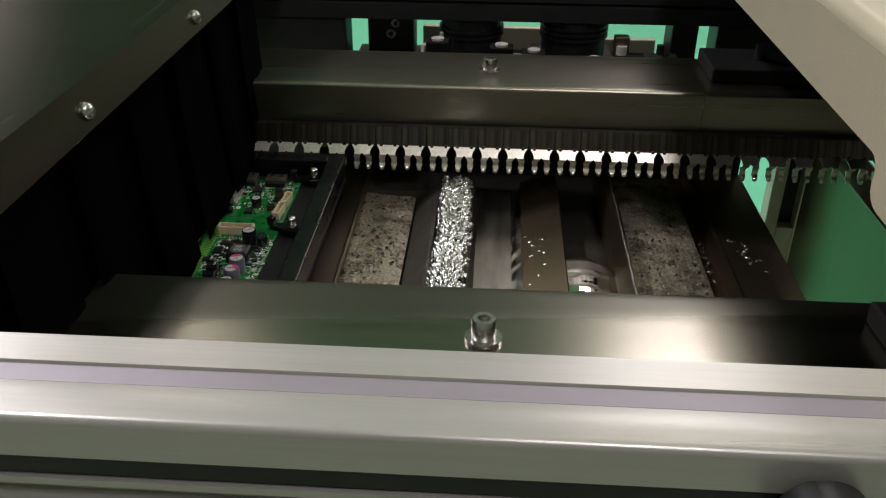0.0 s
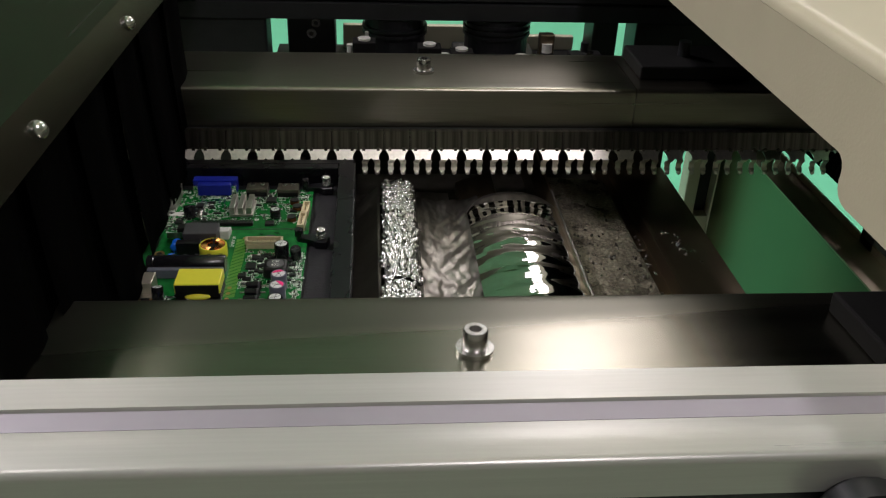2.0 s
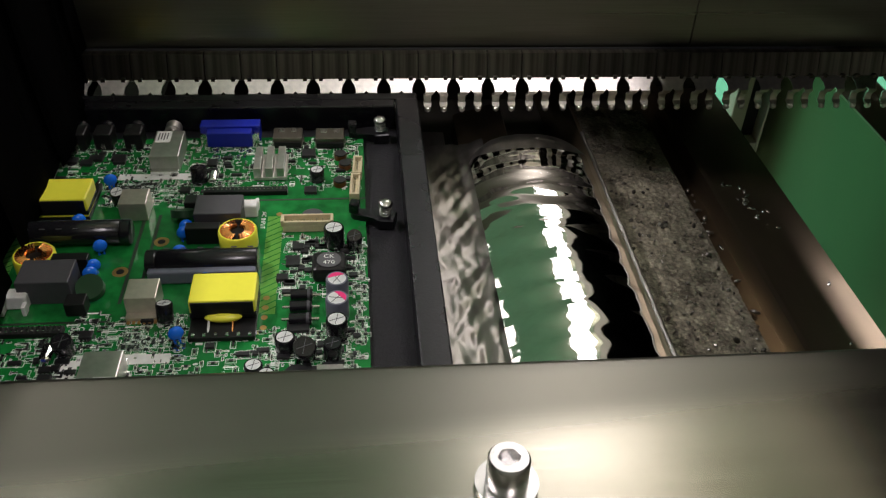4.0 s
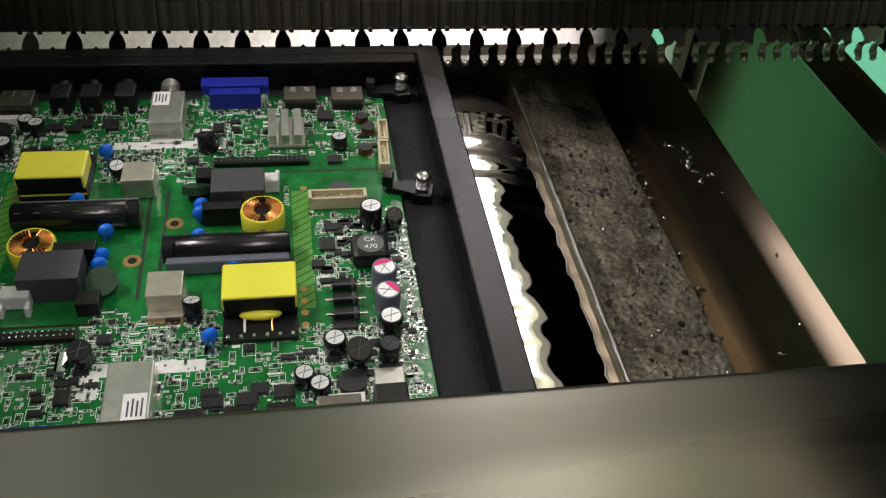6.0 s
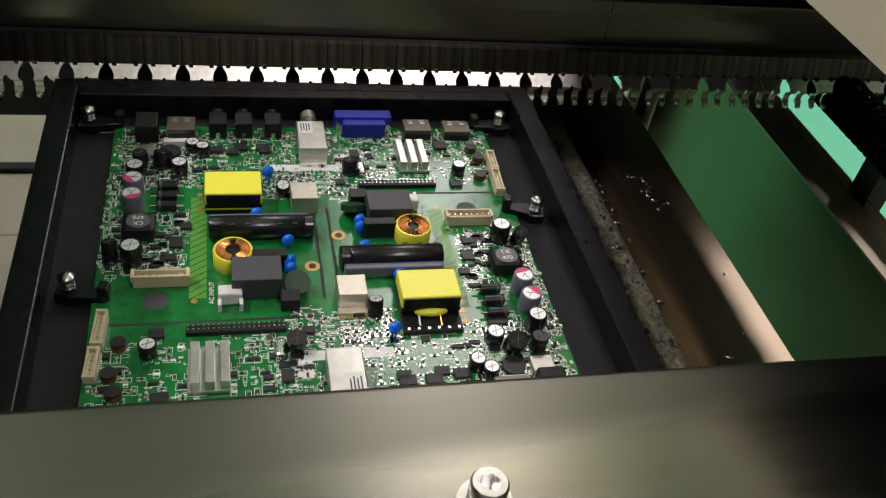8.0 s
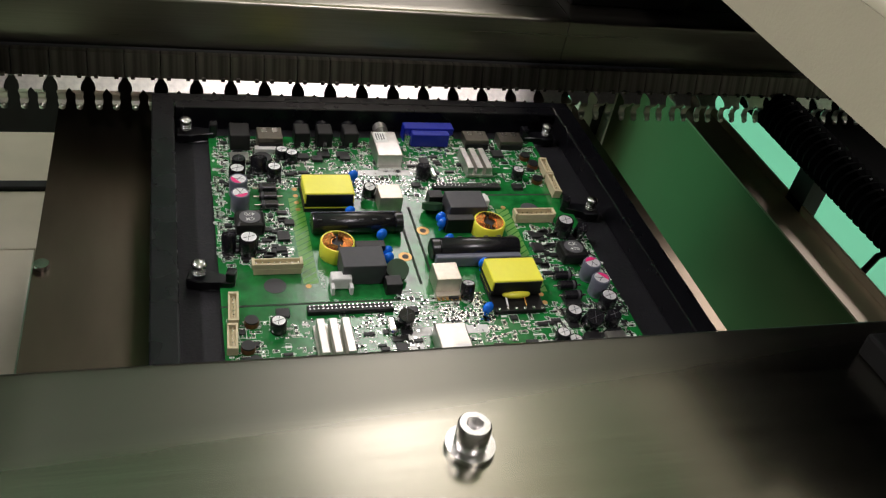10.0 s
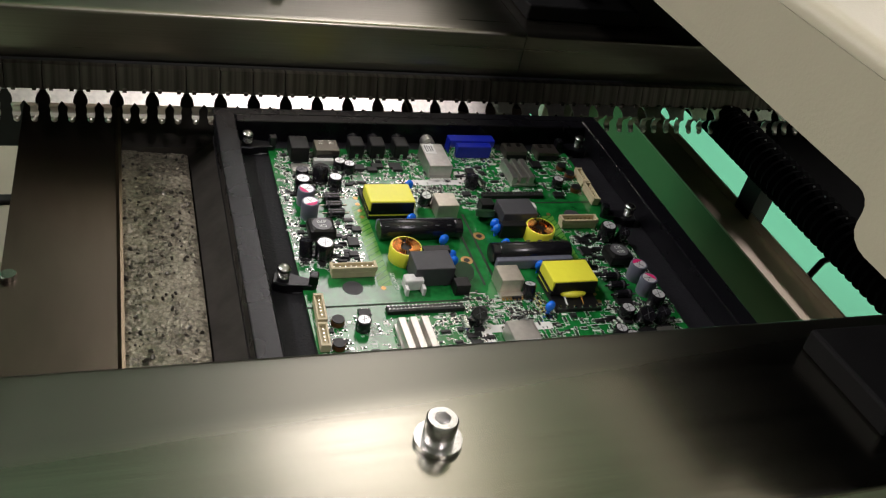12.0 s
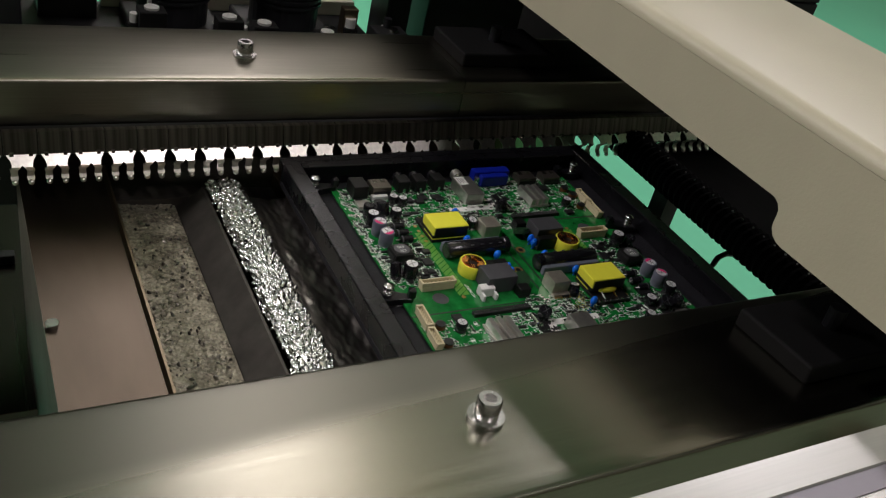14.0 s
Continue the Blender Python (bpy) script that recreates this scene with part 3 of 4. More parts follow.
# ---- the waves ----
def crest_piece(y0, y1, seed):
    """A length of the splashing chip wave: heaped droplets in rows."""
    rnd = random.Random(seed)
    bm = B()
    def top(x, y):
        k = (x + 0.0252) / 0.0125
        dome = -0.0195 - 0.006 * k * k
        p = Vector((x * 260, y * 260, seed * 3.1))
        return dome + 0.0022 * noise.noise(p) + 0.0016 * noise.noise(p * 2.3)
    sheet(bm, -0.0365, -0.0130, 30, y0, y1, 24, top)
    for column in (-0.0328, -0.0250, -0.0170):
        for i in range(6):
            x, y, r = column + rnd.gauss(0, 0.0008), y0 + 0.0044 * (i + 0.5) + rnd.gauss(0, 0.0006), rnd.uniform(0.0014, 0.0024)
            bmesh.ops.create_icosphere(bm, subdivisions=2, radius=r, matrix=Matrix.Translation((x, y, top(x, y) + r * 0.25)) @ Matrix.Diagonal((rnd.uniform(0.9, 1.4), rnd.uniform(0.7, 1.1), rnd.uniform(0.7, 1.1), 1)))
    for _ in range(70):
        x, y = rnd.uniform(-0.0372, -0.0125), rnd.uniform(y0, y1)
        r = rnd.uniform(0.0008, 0.0021)
        bmesh.ops.create_icosphere(bm, subdivisions=1, radius=r, matrix=Matrix.Translation((x, y, top(x, y) + r * 0.2)) @ Matrix.Diagonal((rnd.uniform(0.6, 1.3), rnd.uniform(0.6, 1.6), rnd.uniform(0.5, 1.0), 1)))
    return bm


CHIP = thing("chip_wave", "bright splashing turbulent wave of molten solder", "solder wave")
CRESTS = [part("crest", crest_piece(-0.20 + 0.024 * i, -0.20 + 0.024 * i + 0.026, 40 + i), SOLDER_ROUGH, CHIP, smooth=True) for i in range(14)]


def main_wave_top(x, y):
    k = (x - 0.060) / 0.032
    dome = -0.0185 - 0.0060 * k * k
    across = (x - 0.0615) / 0.034
    back = 0.124 - 0.018 * across ** 4
    end = max(0.0, (y - back + 0.014) / 0.026)
    band = 0.00014 * math.sin(y * 330 + 2600 * (x - 0.058) ** 2 + 2.2 * noise.noise(Vector((x * 30, y * 22, 4.0))))
    ripple = band + 0.00045 * noise.noise(Vector((x * 30, y * 46, 5.0))) + 0.00012 * noise.noise(Vector((x * 70, y * 210, 8.0)))
    ridge = (0.0003 * math.sin(x * 620 + 30 * y) + 0.0009 * noise.noise(Vector((x * 230, y * 90, 3.0)))) * min(1.0, max(0.0, end - 0.3) * 2)
    return dome + ripple * max(0.0, 1.0 - end * 0.5) - 0.017 * min(end, 2.2) ** 1.7 + ridge


MAIN = thing("main_wave", "smooth mirror-like laminar wave of molten solder", "solder wave")
part("crown", sheet(B(), 0.026, 0.0935, 90, -0.21, 0.100, 310, main_wave_top), SOLDER, MAIN, smooth=True)
part("spill", sheet(B(), 0.026, 0.0935, 90, 0.100, 0.150, 54, main_wave_top), SOLDER_DULL, MAIN, "dull ribbed spill at the end of the wave", smooth=True)


def overflow_top(x, y):
    k = (x - 0.012) / 0.025
    streak = 0.0008 * noise.noise(Vector(((x * 0.8 - y * 0.55) * 190, (x * 0.55 + y * 0.8) * 36, 6.0))) * min(1.0, max(0.0, (x - 0.004) / 0.01))
    return -0.0325 + 0.0045 * k * k + streak + 0.0012 * noise.noise(Vector((x * 120, y * 45, 1.0))) + 0.0004 * noise.noise(Vector((x * 300, y * 160, 2.0)))


FLOW = thing("solder_overflow", "rippled sheet of solder pouring back between the waves", "solder wave")
part("sheet", sheet(B(), -0.0128, 0.0370, 60, -0.21, 0.128, 280, overflow_top), SOLDER_DULL, FLOW, smooth=True)

# ---- right side: tank wall with its flange ----
def tank_wall():
    w = thing("tank_wall", "glossy sheet wall beside the pot, green floor reflection in its colour, tan flange", "wall panel")
    part("sheet", box(B(), 0.309, 0.312, -0.30, 0.3125, -0.60, -0.0530), TANK, w)
    part("flange", along_y(B(), [(0.3085, -0.0515), (0.3350, -0.0515), (0.3350, -0.0460), (0.3370, -0.0460), (0.3370, -0.0530), (0.3085, -0.0530)], -0.30, 0.42), FLANGE, w, "tan steel flange")


tank_wall()


def cream_frame():
    """The upright frame behind the pot: two posts round a dark recess, over a sill."""
    f = thing("cream_frame", "cream painted upright frame with a dark recess behind the pot", "frame")
    part("post", box(B(), 0.2780, 0.2905, 0.3130, 0.3330, -0.60, -0.0100, 0.0010), CREAM_SHEET, f)
    part("post", box(B(), 0.3080, 0.3360, 0.3130, 0.3330, -0.60, -0.0540, 0.0010), CREAM_SHEET, f)
    part("sill", box(B(), 0.2907, 0.3078, 0.3135, 0.3325, -0.60, -0.1480, 0.0010), CREAM_SHEET, f)
    part("recess", box(B(), 0.2907, 0.3078, 0.3270, 0.3320, -0.1478, -0.0100), BLACK_METAL, f, "dark recessed back")


cream_frame()


# ---- black curtain under the steel hood ----
def curtain():
    c = thing("rubber_curtain", "black rubber curtain strips hanging under the steel hood", "curtain", at=pose(-0.186, 0, 0.118))
    rnd = random.Random(5)
    for i in range(12):
        y0 = -0.235 + i * 0.034
        bm = B()
        cols = 8
        off = rnd.uniform(-0.002, 0.002)
        grid = []
        for a in range(cols + 1):
            row = []
            for b in range(7):
                z = -0.121 * a / cols
                y = y0 - 0.008 + 0.050 * b / 6
                x = (0.0022 if i % 2 else -0.0022) + off * a / cols + 0.0008 * math.sin(b * 1.3 + i * 2) + 0.006 * (a / cols) ** 2
                row.append(bm.verts.new((x, y, z)))
            grid.append(row)
        for a in range(cols):
            for b in range(6):
                bm.faces.new((grid[a][b], grid[a + 1][b], grid[a + 1][b + 1], grid[a][b + 1]))
        bmesh.ops.solidify(bm, geom=bm.faces[:], thickness=0.002)
        part("strip", bm, RUBBER, c, smooth=True)
    return c


CURTAIN = curtain()


# ---- the pallet and the board ----
CX = -0.0505 - 7 * SPEED      # pallet centre at the start


def carrier():
    p = thing("solder_pallet", "black composite solder pallet with raised rims and screw clips", "pallet", at=pose(CX, 0, 0))
    part("base", box(B(), -0.1285, 0.1285, -0.1185, 0.1185, -0.0158, -0.0118, 0.0005), PALLET_FLOOR, p)
    for sx in (-1, 1):
        part("side_rim", box(B(), sx * 0.1225 - 0.006, sx * 0.1225 + 0.006, -0.1184, 0.1184, -0.0116, 0.0034, 0.0008), PALLET, p)
        y = sx * 0.1145
        part("end_rim", box(B(), -0.1160, 0.1160, y - 0.0040, y + 0.0040, -0.0116, 0.0028, 0.0008), PALLET, p)
        y = sx * 0.1219
        part("edge_lip", box(B(), -0.1285, 0.1285, y - 0.0033, y + 0.0033, 0.0004, 0.0028, 0.0004), PALLET, p)
    return p


PALLET_OB = carrier()
BOARD = thing("circuit_board_panel", "populated green circuit board panel of two boards in the pallet", "circuit board", at=pose(CX, 0, -0.0095))
FR4 = material("green_solder_mask", (0.004, 0.105, 0.018), 0.15, 0.0, 0.3, 160, 0.05, 600, None, (0.014, 0.25, 0.050), 0.8, 0.3, 0.7)
part("board", box(B(), -0.0985, 0.0985, -0.1, 0.1, -0.0016, 0.0, 0.0002), FR4, BOARD)



# ---- board components ----
def paint(name, base, rough=0.4, metal=0.0, vary=0.12, scale=300, **k):
    return material(name, base, rough, metal, vary, scale, **k)


YELLOW = paint("yellow_tape", (0.86, 0.83, 0.06), 0.33, vary=0.03)
FERRITE = paint("black_ferrite", (0.007, 0.007, 0.007), 0.40, specular=0.35)
SLEEVE = paint("black_sleeve", (0.010, 0.010, 0.012), 0.22)
SLEEVE_GREY = paint("grey_sleeve", (0.14, 0.15, 0.19), 0.3)
CAN = paint("bare_aluminium_can", (0.82, 0.82, 0.82), 0.3, 0.45)
RED = paint("red_mark", (0.75, 0.02, 0.17), 0.4)
COPPER = paint("copper_wire", (0.85, 0.36, 0.12), 0.25, 1.0, 0.3, 900)
GREY = paint("grey_box", (0.055, 0.055, 0.06), 0.5)
TIN = paint("tinned_sheet", (0.62, 0.57, 0.48), 0.35, 0.8)
DULL_TIN = paint("dull_tin_shield", (0.20, 0.18, 0.15), 0.35, 0.9)
SILVER = paint("silver_can", (0.62, 0.60, 0.56), 0.3, 0.9)
CONNECTOR = paint("cream_plastic", (0.62, 0.54, 0.34), 0.4)
WHITE = paint("white_plastic", (0.75, 0.75, 0.72), 0.4)
BLUE = paint("blue_plastic", (0.005, 0.015, 0.30), 0.35)
BLUE_CAP = paint("blue_lacquer", (0.01, 0.17, 0.85), 0.25)
DARK_GREEN = paint("dark_green_lacquer", (0.015, 0.05, 0.02), 0.35)
IC = paint("chip_epoxy", (0.010, 0.010, 0.011), 0.4)
PAD = paint("solder_pad", (0.80, 0.80, 0.78), 0.22, 1.0)
SILK = paint("white_silkscreen", (0.80, 0.84, 0.78), 0.5)
HATCH = paint("pale_green_mask", (0.10, 0.30, 0.04), 0.3)
GROOVE = paint("dark_score_line", (0.01, 0.025, 0.01), 0.6)
TAN = paint("bare_copper_ring", (0.55, 0.33, 0.12), 0.35, 0.8)
INDUCTOR_TOP = paint("inductor_top", (0.10, 0.10, 0.105), 0.3)
BROWN_COIL = paint("brown_coil", (0.16, 0.06, 0.02), 0.3, 0.5)


class Kit:
    """A component: pieces around its own foot, each with a material; set twice, once on either board of the panel."""

    def __init__(self, name, label=""):
        self.name, self.label, self.pieces = name, label, []

    def add(self, name, bm, mat, label="", smooth=False):
        me = mesh_of(bm, mat, smooth)
        if smooth:
            me.set_sharp_from_angle(angle=radians(40))
        self.pieces.append((name, me, label))
        return self

    def put(self, u, v, turn=0.0, tilt=0.0, z=0.0):
        for k in (0, 1):
            m = Matrix.Rotation(math.pi * k, 4, "Z") @ pose(u / 1000, v / 1000, z / 1000, tilt, 0, turn)
            first = None
            for name, me, label in self.pieces:
                ob = new(name if first else self.name, me)
                if first is None:
                    ob.parent, ob.matrix_local = BOARD, m
                    tagged(ob, self.label)
                    first = ob
                else:
                    ob.parent = first
                    tagged(ob, label)
        return self


def mm(*v):
    return [a / 1000 for a in v]


def bx(x0, x1, y0, y1, z0, z1, bev=0.3):
    return box(B(), *mm(x0, x1, y0, y1, z0, z1), bevel=bev / 1000)


def can(r, h, sleeve, top_mat, mark=None):
    """An upright electrolytic capacitor."""
    k = Kit("electrolytic_capacitor")
    bm = B()
    n, prof = 22, [(0.92, 0.0), (1.0, 0.06), (0.95, 0.10), (1.0, 0.15), (1.0, 0.93), (0.93, 1.0), (0.80, 1.0)]
    rings = [[bm.verts.new((r / 1000 * a * math.cos(6.28318 * i / n), r / 1000 * a * math.sin(6.28318 * i / n), h / 1000 * b)) for i in range(n)] for a, b in prof]
    for p, q in zip(rings, rings[1:]):
        for i in range(n):
            bm.faces.new((p[i], p[(i + 1) % n], q[(i + 1) % n], q[i]))
    bm.faces.new(rings[0][::-1])
    k.add("sleeve", bm, sleeve, smooth=True)
    k.add("top", cyl_bm(r * 0.80 / 1000, (h - 0.6) / 1000, (h - 0.05) / 1000, 22), top_mat)
    for a in (0, 60, 120):
        bm = B()
        box(bm, *mm(-r * 0.7, r * 0.7, -0.12, 0.12, h - 0.05, h + 0.05))
        bmesh.ops.rotate(bm, cent=(0, 0, 0), matrix=Matrix.Rotation(radians(a + 20), 3, "Z"), verts=bm.verts[:])
        if a < 100:
            k.add("vent_line", bm, GREY)
        else:
            bm.free()
    if mark:
        pts = [(r * 0.8 * math.cos(radians(a)), r * 0.8 * math.sin(radians(a))) for a in range(0, 136, 15)]
        k.add("polarity_mark", prism(B(), [mm(*p) for p in pts], (h - 0.04) / 1000, (h + 0.06) / 1000), mark)
    return k


def transformer():
    k = Kit("transformer", "yellow taped transformer with black core")
    k.add("bobbin", bx(-13, 13, -19, 9, 0.2, 2.4), FERRITE)
    k.add("tape", bx(-13, 13, -8.5, 9, 5.6, 12.2, 0.7), YELLOW, "bright yellow insulating tape")
    k.add("core", bx(-13.1, 13.1, -9.0, 9.1, 3.6, 5.6, 0.3), FERRITE)
    k.add("core_front", bx(-12.2, 12.2, -9.3, -8.6, 5.6, 11.7, 0.2), FERRITE)
    k.add("core_back", bx(-12.2, 12.2, 9.1, 9.8, 5.6, 11.7, 0.2), FERRITE)
    k.add("tape_side", bx(-12.6, 12.6, -5.0, 8.8, 2.4, 3.6, 0.2), YELLOW)
    bm = B()
    bmesh.ops.create_uvsphere(bm, u_segments=18, v_segments=10, radius=1.0, matrix=Matrix.Translation(mm(0, -9.2, 4.2)) @ Matrix.Diagonal((0.0075, 0.0026, 0.0020, 1)))
    k.add("winding", bm, YELLOW, "yellow winding", True)
    for x, mat in ((-5.5, WHITE), (4.0, COPPER)):
        bm = B()
        cyl(bm, mm(x, -12.8, 2.9), 0.0005, 0.0070, "y", 8)
        bmesh.ops.rotate(bm, cent=mm(x, -12.8, 2.9), matrix=Matrix.Rotation(radians(18), 3, "X"), verts=bm.verts[:])
        k.add("lead", bm, mat)
    for x in (-11, -6.6, -2.2, 2.2, 6.6, 11):
        k.add("pin", bx(x - 0.7, x + 0.7, -18.6, -17.2, 2.4, 3.4, 0.2), PAD)
    return k


def bulk_capacitor():
    k = Kit("bulk_capacitor", "large black capacitor lying on the board")
    bm = B()
    n, prof = 26, [(5.0, 4.6), (5.4, 5.4), (9.0, 5.5), (9.6, 5.0), (10.2, 5.5), (51.0, 5.5), (51.8, 5.0)]
    rings = [[bm.verts.new(mm(x - 28.4, r * math.cos(6.28318 * i / n), 5.5 + r * math.sin(6.28318 * i / n))) for i in range(n)] for x, r in prof]
    for p, q in zip(rings, rings[1:]):
        for i in range(n):
            bm.faces.new((p[i], p[(i + 1) % n], q[(i + 1) % n], q[i]))
    bm.faces.new(rings[0])
    bm.faces.new(rings[-1][::-1])
    bmesh.ops.recalc_face_normals(bm, faces=bm.faces[:])
    k.add("sleeve", bm, SLEEVE, smooth=True)
    for i in range(6):
        x = -16 + i * 7
        k.add("marking", bx(x, x + 2.4, 3.1, 3.7, 10.15, 10.35, 0), GREY)
    bm = B()
    box(bm, *mm(-22, 23, -8.6, -4.8, 0.2, 6.6), bevel=0.0008)
    k.add("glue_pad", bm, SLEEVE_GREY, "slate grey cooling strip")
    return k


def toroid():
    k = Kit("common_mode_choke", "copper-wound toroid in a yellow case")
    bm = B()
    n = 30
    prof = [(8.4, 0.0), (8.6, 0.5), (8.6, 8.0), (8.2, 8.6), (7.6, 8.6)]
    rings = [[bm.verts.new(mm(r * math.cos(6.28318 * i / n), r * math.sin(6.28318 * i / n), h)) for i in range(n)] for r, h in prof]
    for p, q in zip(rings, rings[1:]):
        for i in range(n):
            bm.faces.new((p[i], p[(i + 1) % n], q[(i + 1) % n], q[i]))
    k.add("case", bm, YELLOW, "glossy yellow case", True)
    k.add("floor_disc", cyl_bm(0.0077, 0.0066, 0.0070, 28), FERRITE)
    for i in range(30):
        a = 360 * i / 30
        if 75 < a < 105 or 255 < a < 285:
            continue
        bm = B()
        cyl(bm, mm(5.5, 0, 8.2), 0.0007, 0.0036, "x", 8)
        bmesh.ops.create_icosphere(bm, subdivisions=1, radius=0.0007, matrix=Matrix.Translation(mm(7.3, 0, 8.2)))
        cyl(bm, mm(3.7, 0, 6.8), 0.0007, 0.0028, "z", 8)
        bmesh.ops.rotate(bm, cent=(0, 0, 0), matrix=Matrix.Rotation(radians(a), 3, "Z"), verts=bm.verts[:])
        k.add("turn", bm, COPPER)
    return k


def heat_sink():
    k = Kit("heat_sink", "silver finned heat sink")
    k.add("foot", bx(-8, 8, -11, 11, 0.4, 2.0, 0.2), SILVER)
    for x in (-6.3, -0.6, 5.0):
        k.add("fin", bx(x - 1.7, x + 1.9, -10.5, 10.5, 2.0, 7.0, 0.3), SILVER)
    return k


def connector(w, d, h, pins, mat=None):
    k = Kit("pin_connector", "cream plastic pin connector")
    mat = mat or CONNECTOR
    k.add("shell", bx(-w / 2, w / 2, -d / 2, d / 2, 0.1, h * 0.55, 0.2), mat)
    k.add("back", bx(-w / 2, w / 2, d / 2 - 1.0, d / 2, h * 0.55, h, 0.15), mat)
    k.add("front", bx(-w / 2, w / 2, -d / 2, -d / 2 + 0.8, h * 0.55, h * 0.9, 0.15), mat)
    for s in (-1, 1):
        k.add("cheek", bx(s * w / 2 - 0.7, s * w / 2 + 0.7, -d / 2, d / 2, h * 0.55, h, 0.15), mat)
    for i in range(pins):
        x = -w / 2 + w * (i + 0.5) / pins
        k.add("pin", bx(x - 0.3, x + 0.3, -0.3, 0.3, h * 0.55, h * 0.85, 0), PAD)
    return k


def chip(w, d, legs):
    k = Kit("chip")
    k.add("body", bx(-w / 2, w / 2, -d / 2, d / 2, 0.2, 1.7, 0.2), IC)
    for i in range(legs):
        x = -w / 2 + w * (i + 0.5) / legs
        for s in (-1, 1):
            k.add("leg", bx(x - 0.25, x + 0.25, s * (d / 2 + 0.6) - 0.6, s * (d / 2 + 0.6) + 0.6, 0.05, 0.5, 0), PAD)
    return k


def diode():
    k = Kit("rectifier_diode")
    bm = B()
    cyl(bm, mm(0, 0, 2.4), 0.0024, 0.0090, "x", 16)
    k.add("body", bm, SLEEVE, smooth=True)
    bm = B()
    cyl(bm, mm(3.0, 0, 2.4), 0.00246, 0.0012, "x", 16)
    k.add("band", bm, GREY, smooth=True)
    bm = B()
    cyl(bm, mm(0, 0, 2.2), 0.0006, 0.0150, "x", 8)
    k.add("lead", bm, PAD)
    return k


def blue_disc():
    k = Kit("disc_capacitor", "bright blue lacquered disc capacitor")
    bm = B()
    bmesh.ops.create_uvsphere(bm, u_segments=16, v_segments=10, radius=1.0, matrix=Matrix.Translation(mm(0, 0, 4.6)) @ Matrix.Diagonal((0.0031, 0.0021, 0.0031, 1)))
    k.add("body", bm, BLUE_CAP, smooth=True)
    for x in (-1, 1):
        bm = B()
        cyl(bm, mm(x, 0, 1.1), 0.0006, 0.0024, "z", 8, 0.0004)
        k.add("leg", bm, BLUE_CAP)
    return k


def vga():
    k = Kit("video_connector", "blue video connector with silver screw posts")
    k.add("shell", bx(-15.4, 15.4, -1, 6.5, 0.2, 9.6, 0.6), BLUE)
    k.add("body", bx(-11.5, 11.5, -6.5, -1, 0.2, 8.6, 0.6), BLUE)
    for s in (-1, 1):
        bm = B()
        cyl(bm, mm(s * 13.2, -2.6, 5.0), 0.0020, 0.0034, "y", 6)
        k.add("post", bm, PAD)
        k.add("clip", bx(s * 13.2 - 1.7, s * 13.2 + 1.7, -4.4, -1.1, 0.1, 4.6, 0.2), PAD)
    return k


def tuner():
    k = Kit("tuner_module", "silver tuner can with a paper label")
    k.add("shield", bx(-7.2, 7.2, -12.5, 12.5, 0.2, 9.2, 0.5), SILVER)
    k.add("tab", bx(-6.8, 6.8, -15.5, -12.6, 0.2, 2.6, 0.3), PAD)
    k.add("label", bx(-6.2, 1.0, 1.0, 11.5, 9.2, 9.3, 0), WHITE, "white paper label with grey bars")
    for i in range(4):
        k.add("label_bar", bx(-5.2 + i * 1.4, -4.6 + i * 1.4, 3 + i % 2, 10, 9.3, 9.36, 0), GREY)
    bm = B()
    cyl(bm, mm(0, 14.2, 6.2), 0.0030, 0.0034, "y", 20)
    k.add("neck", bm, PAD, smooth=True)
    bm = B()
    cyl(bm, mm(0, 18.6, 6.2), 0.0042, 0.0056, "y", 20)
    k.add("barrel", bm, SILVER, smooth=True)
    return k


def jack():
    k = Kit("audio_socket", "black audio socket")
    k.add("body", bx(-4.5, 4.5, -6.5, 4.5, 0.2, 9.6, 0.8), FERRITE)
    bm = B()
    cyl(bm, mm(0, 6.0, 5.6), 0.0040, 0.0040, "y", 18)
    k.add("barrel", bm, SLEEVE, smooth=True)
    k.add("tab", bx(-1, 1, -7.2, -6.5, 0.1, 4.0, 0.1), PAD)
    return k


def usb(w=14.0, d=12.0, h=7.6):
    k = Kit("shielded_socket", "silver shielded socket")
    k.add("shield", bx(-w / 2, w / 2, -d / 2, d / 2, 0.2, h, 0.4), DULL_TIN)
    for s in (-1, 1):
        k.add("spring", bx(s * w * 0.22 - 1.6, s * w * 0.22 + 1.6, d * 0.05, d * 0.4, h, h + 0.25, 0.1), PAD)
        k.add("foot", bx(s * (w / 2 + 0.4) - 0.4, s * (w / 2 + 0.4) + 0.4, -2, 2, 0.05, 1.6, 0.1), PAD)
    k.add("rear", bx(-w / 2 + 0.6, w / 2 - 0.6, -d / 2 - 1.0, -d / 2, 0.2, h * 0.6, 0.2), FERRITE)
    return k


def simple(name, label, w, d, h, mat, bev=0.4):
    return Kit(name, label).add("body", bx(-w / 2, w / 2, -d / 2, d / 2, 0.1, h, bev), mat)


transformer().put(40.5, -36.3)
bulk_capacitor().put(28.4, -11.2)
toroid().put(41.5, 7.0)
film = simple("film_capacitor", "dark grey box capacitor", 21, 15, 11.6, GREY, 0.5)
film.put(32, 22.5)
simple("regulator", "black power regulator with a screw hole", 15, 5, 9.0, FERRITE).put(26, 10.0)
relay = simple("line_filter", "beige tinned line filter can", 12.5, 12.5, 9.6, TIN, 0.4)
relay.add("skirt", bx(-6.2, 6.2, -9.5, -6.2, 0.1, 2.0, 0.2), TIN)
for i in range(6):
    relay.add("foot", bx(-5.6 + i * 2.1, -4.4 + i * 2.1, -11.0, -9.5, 0.02, 0.7, 0.1), TAN)
relay.put(7.6, -32.8)
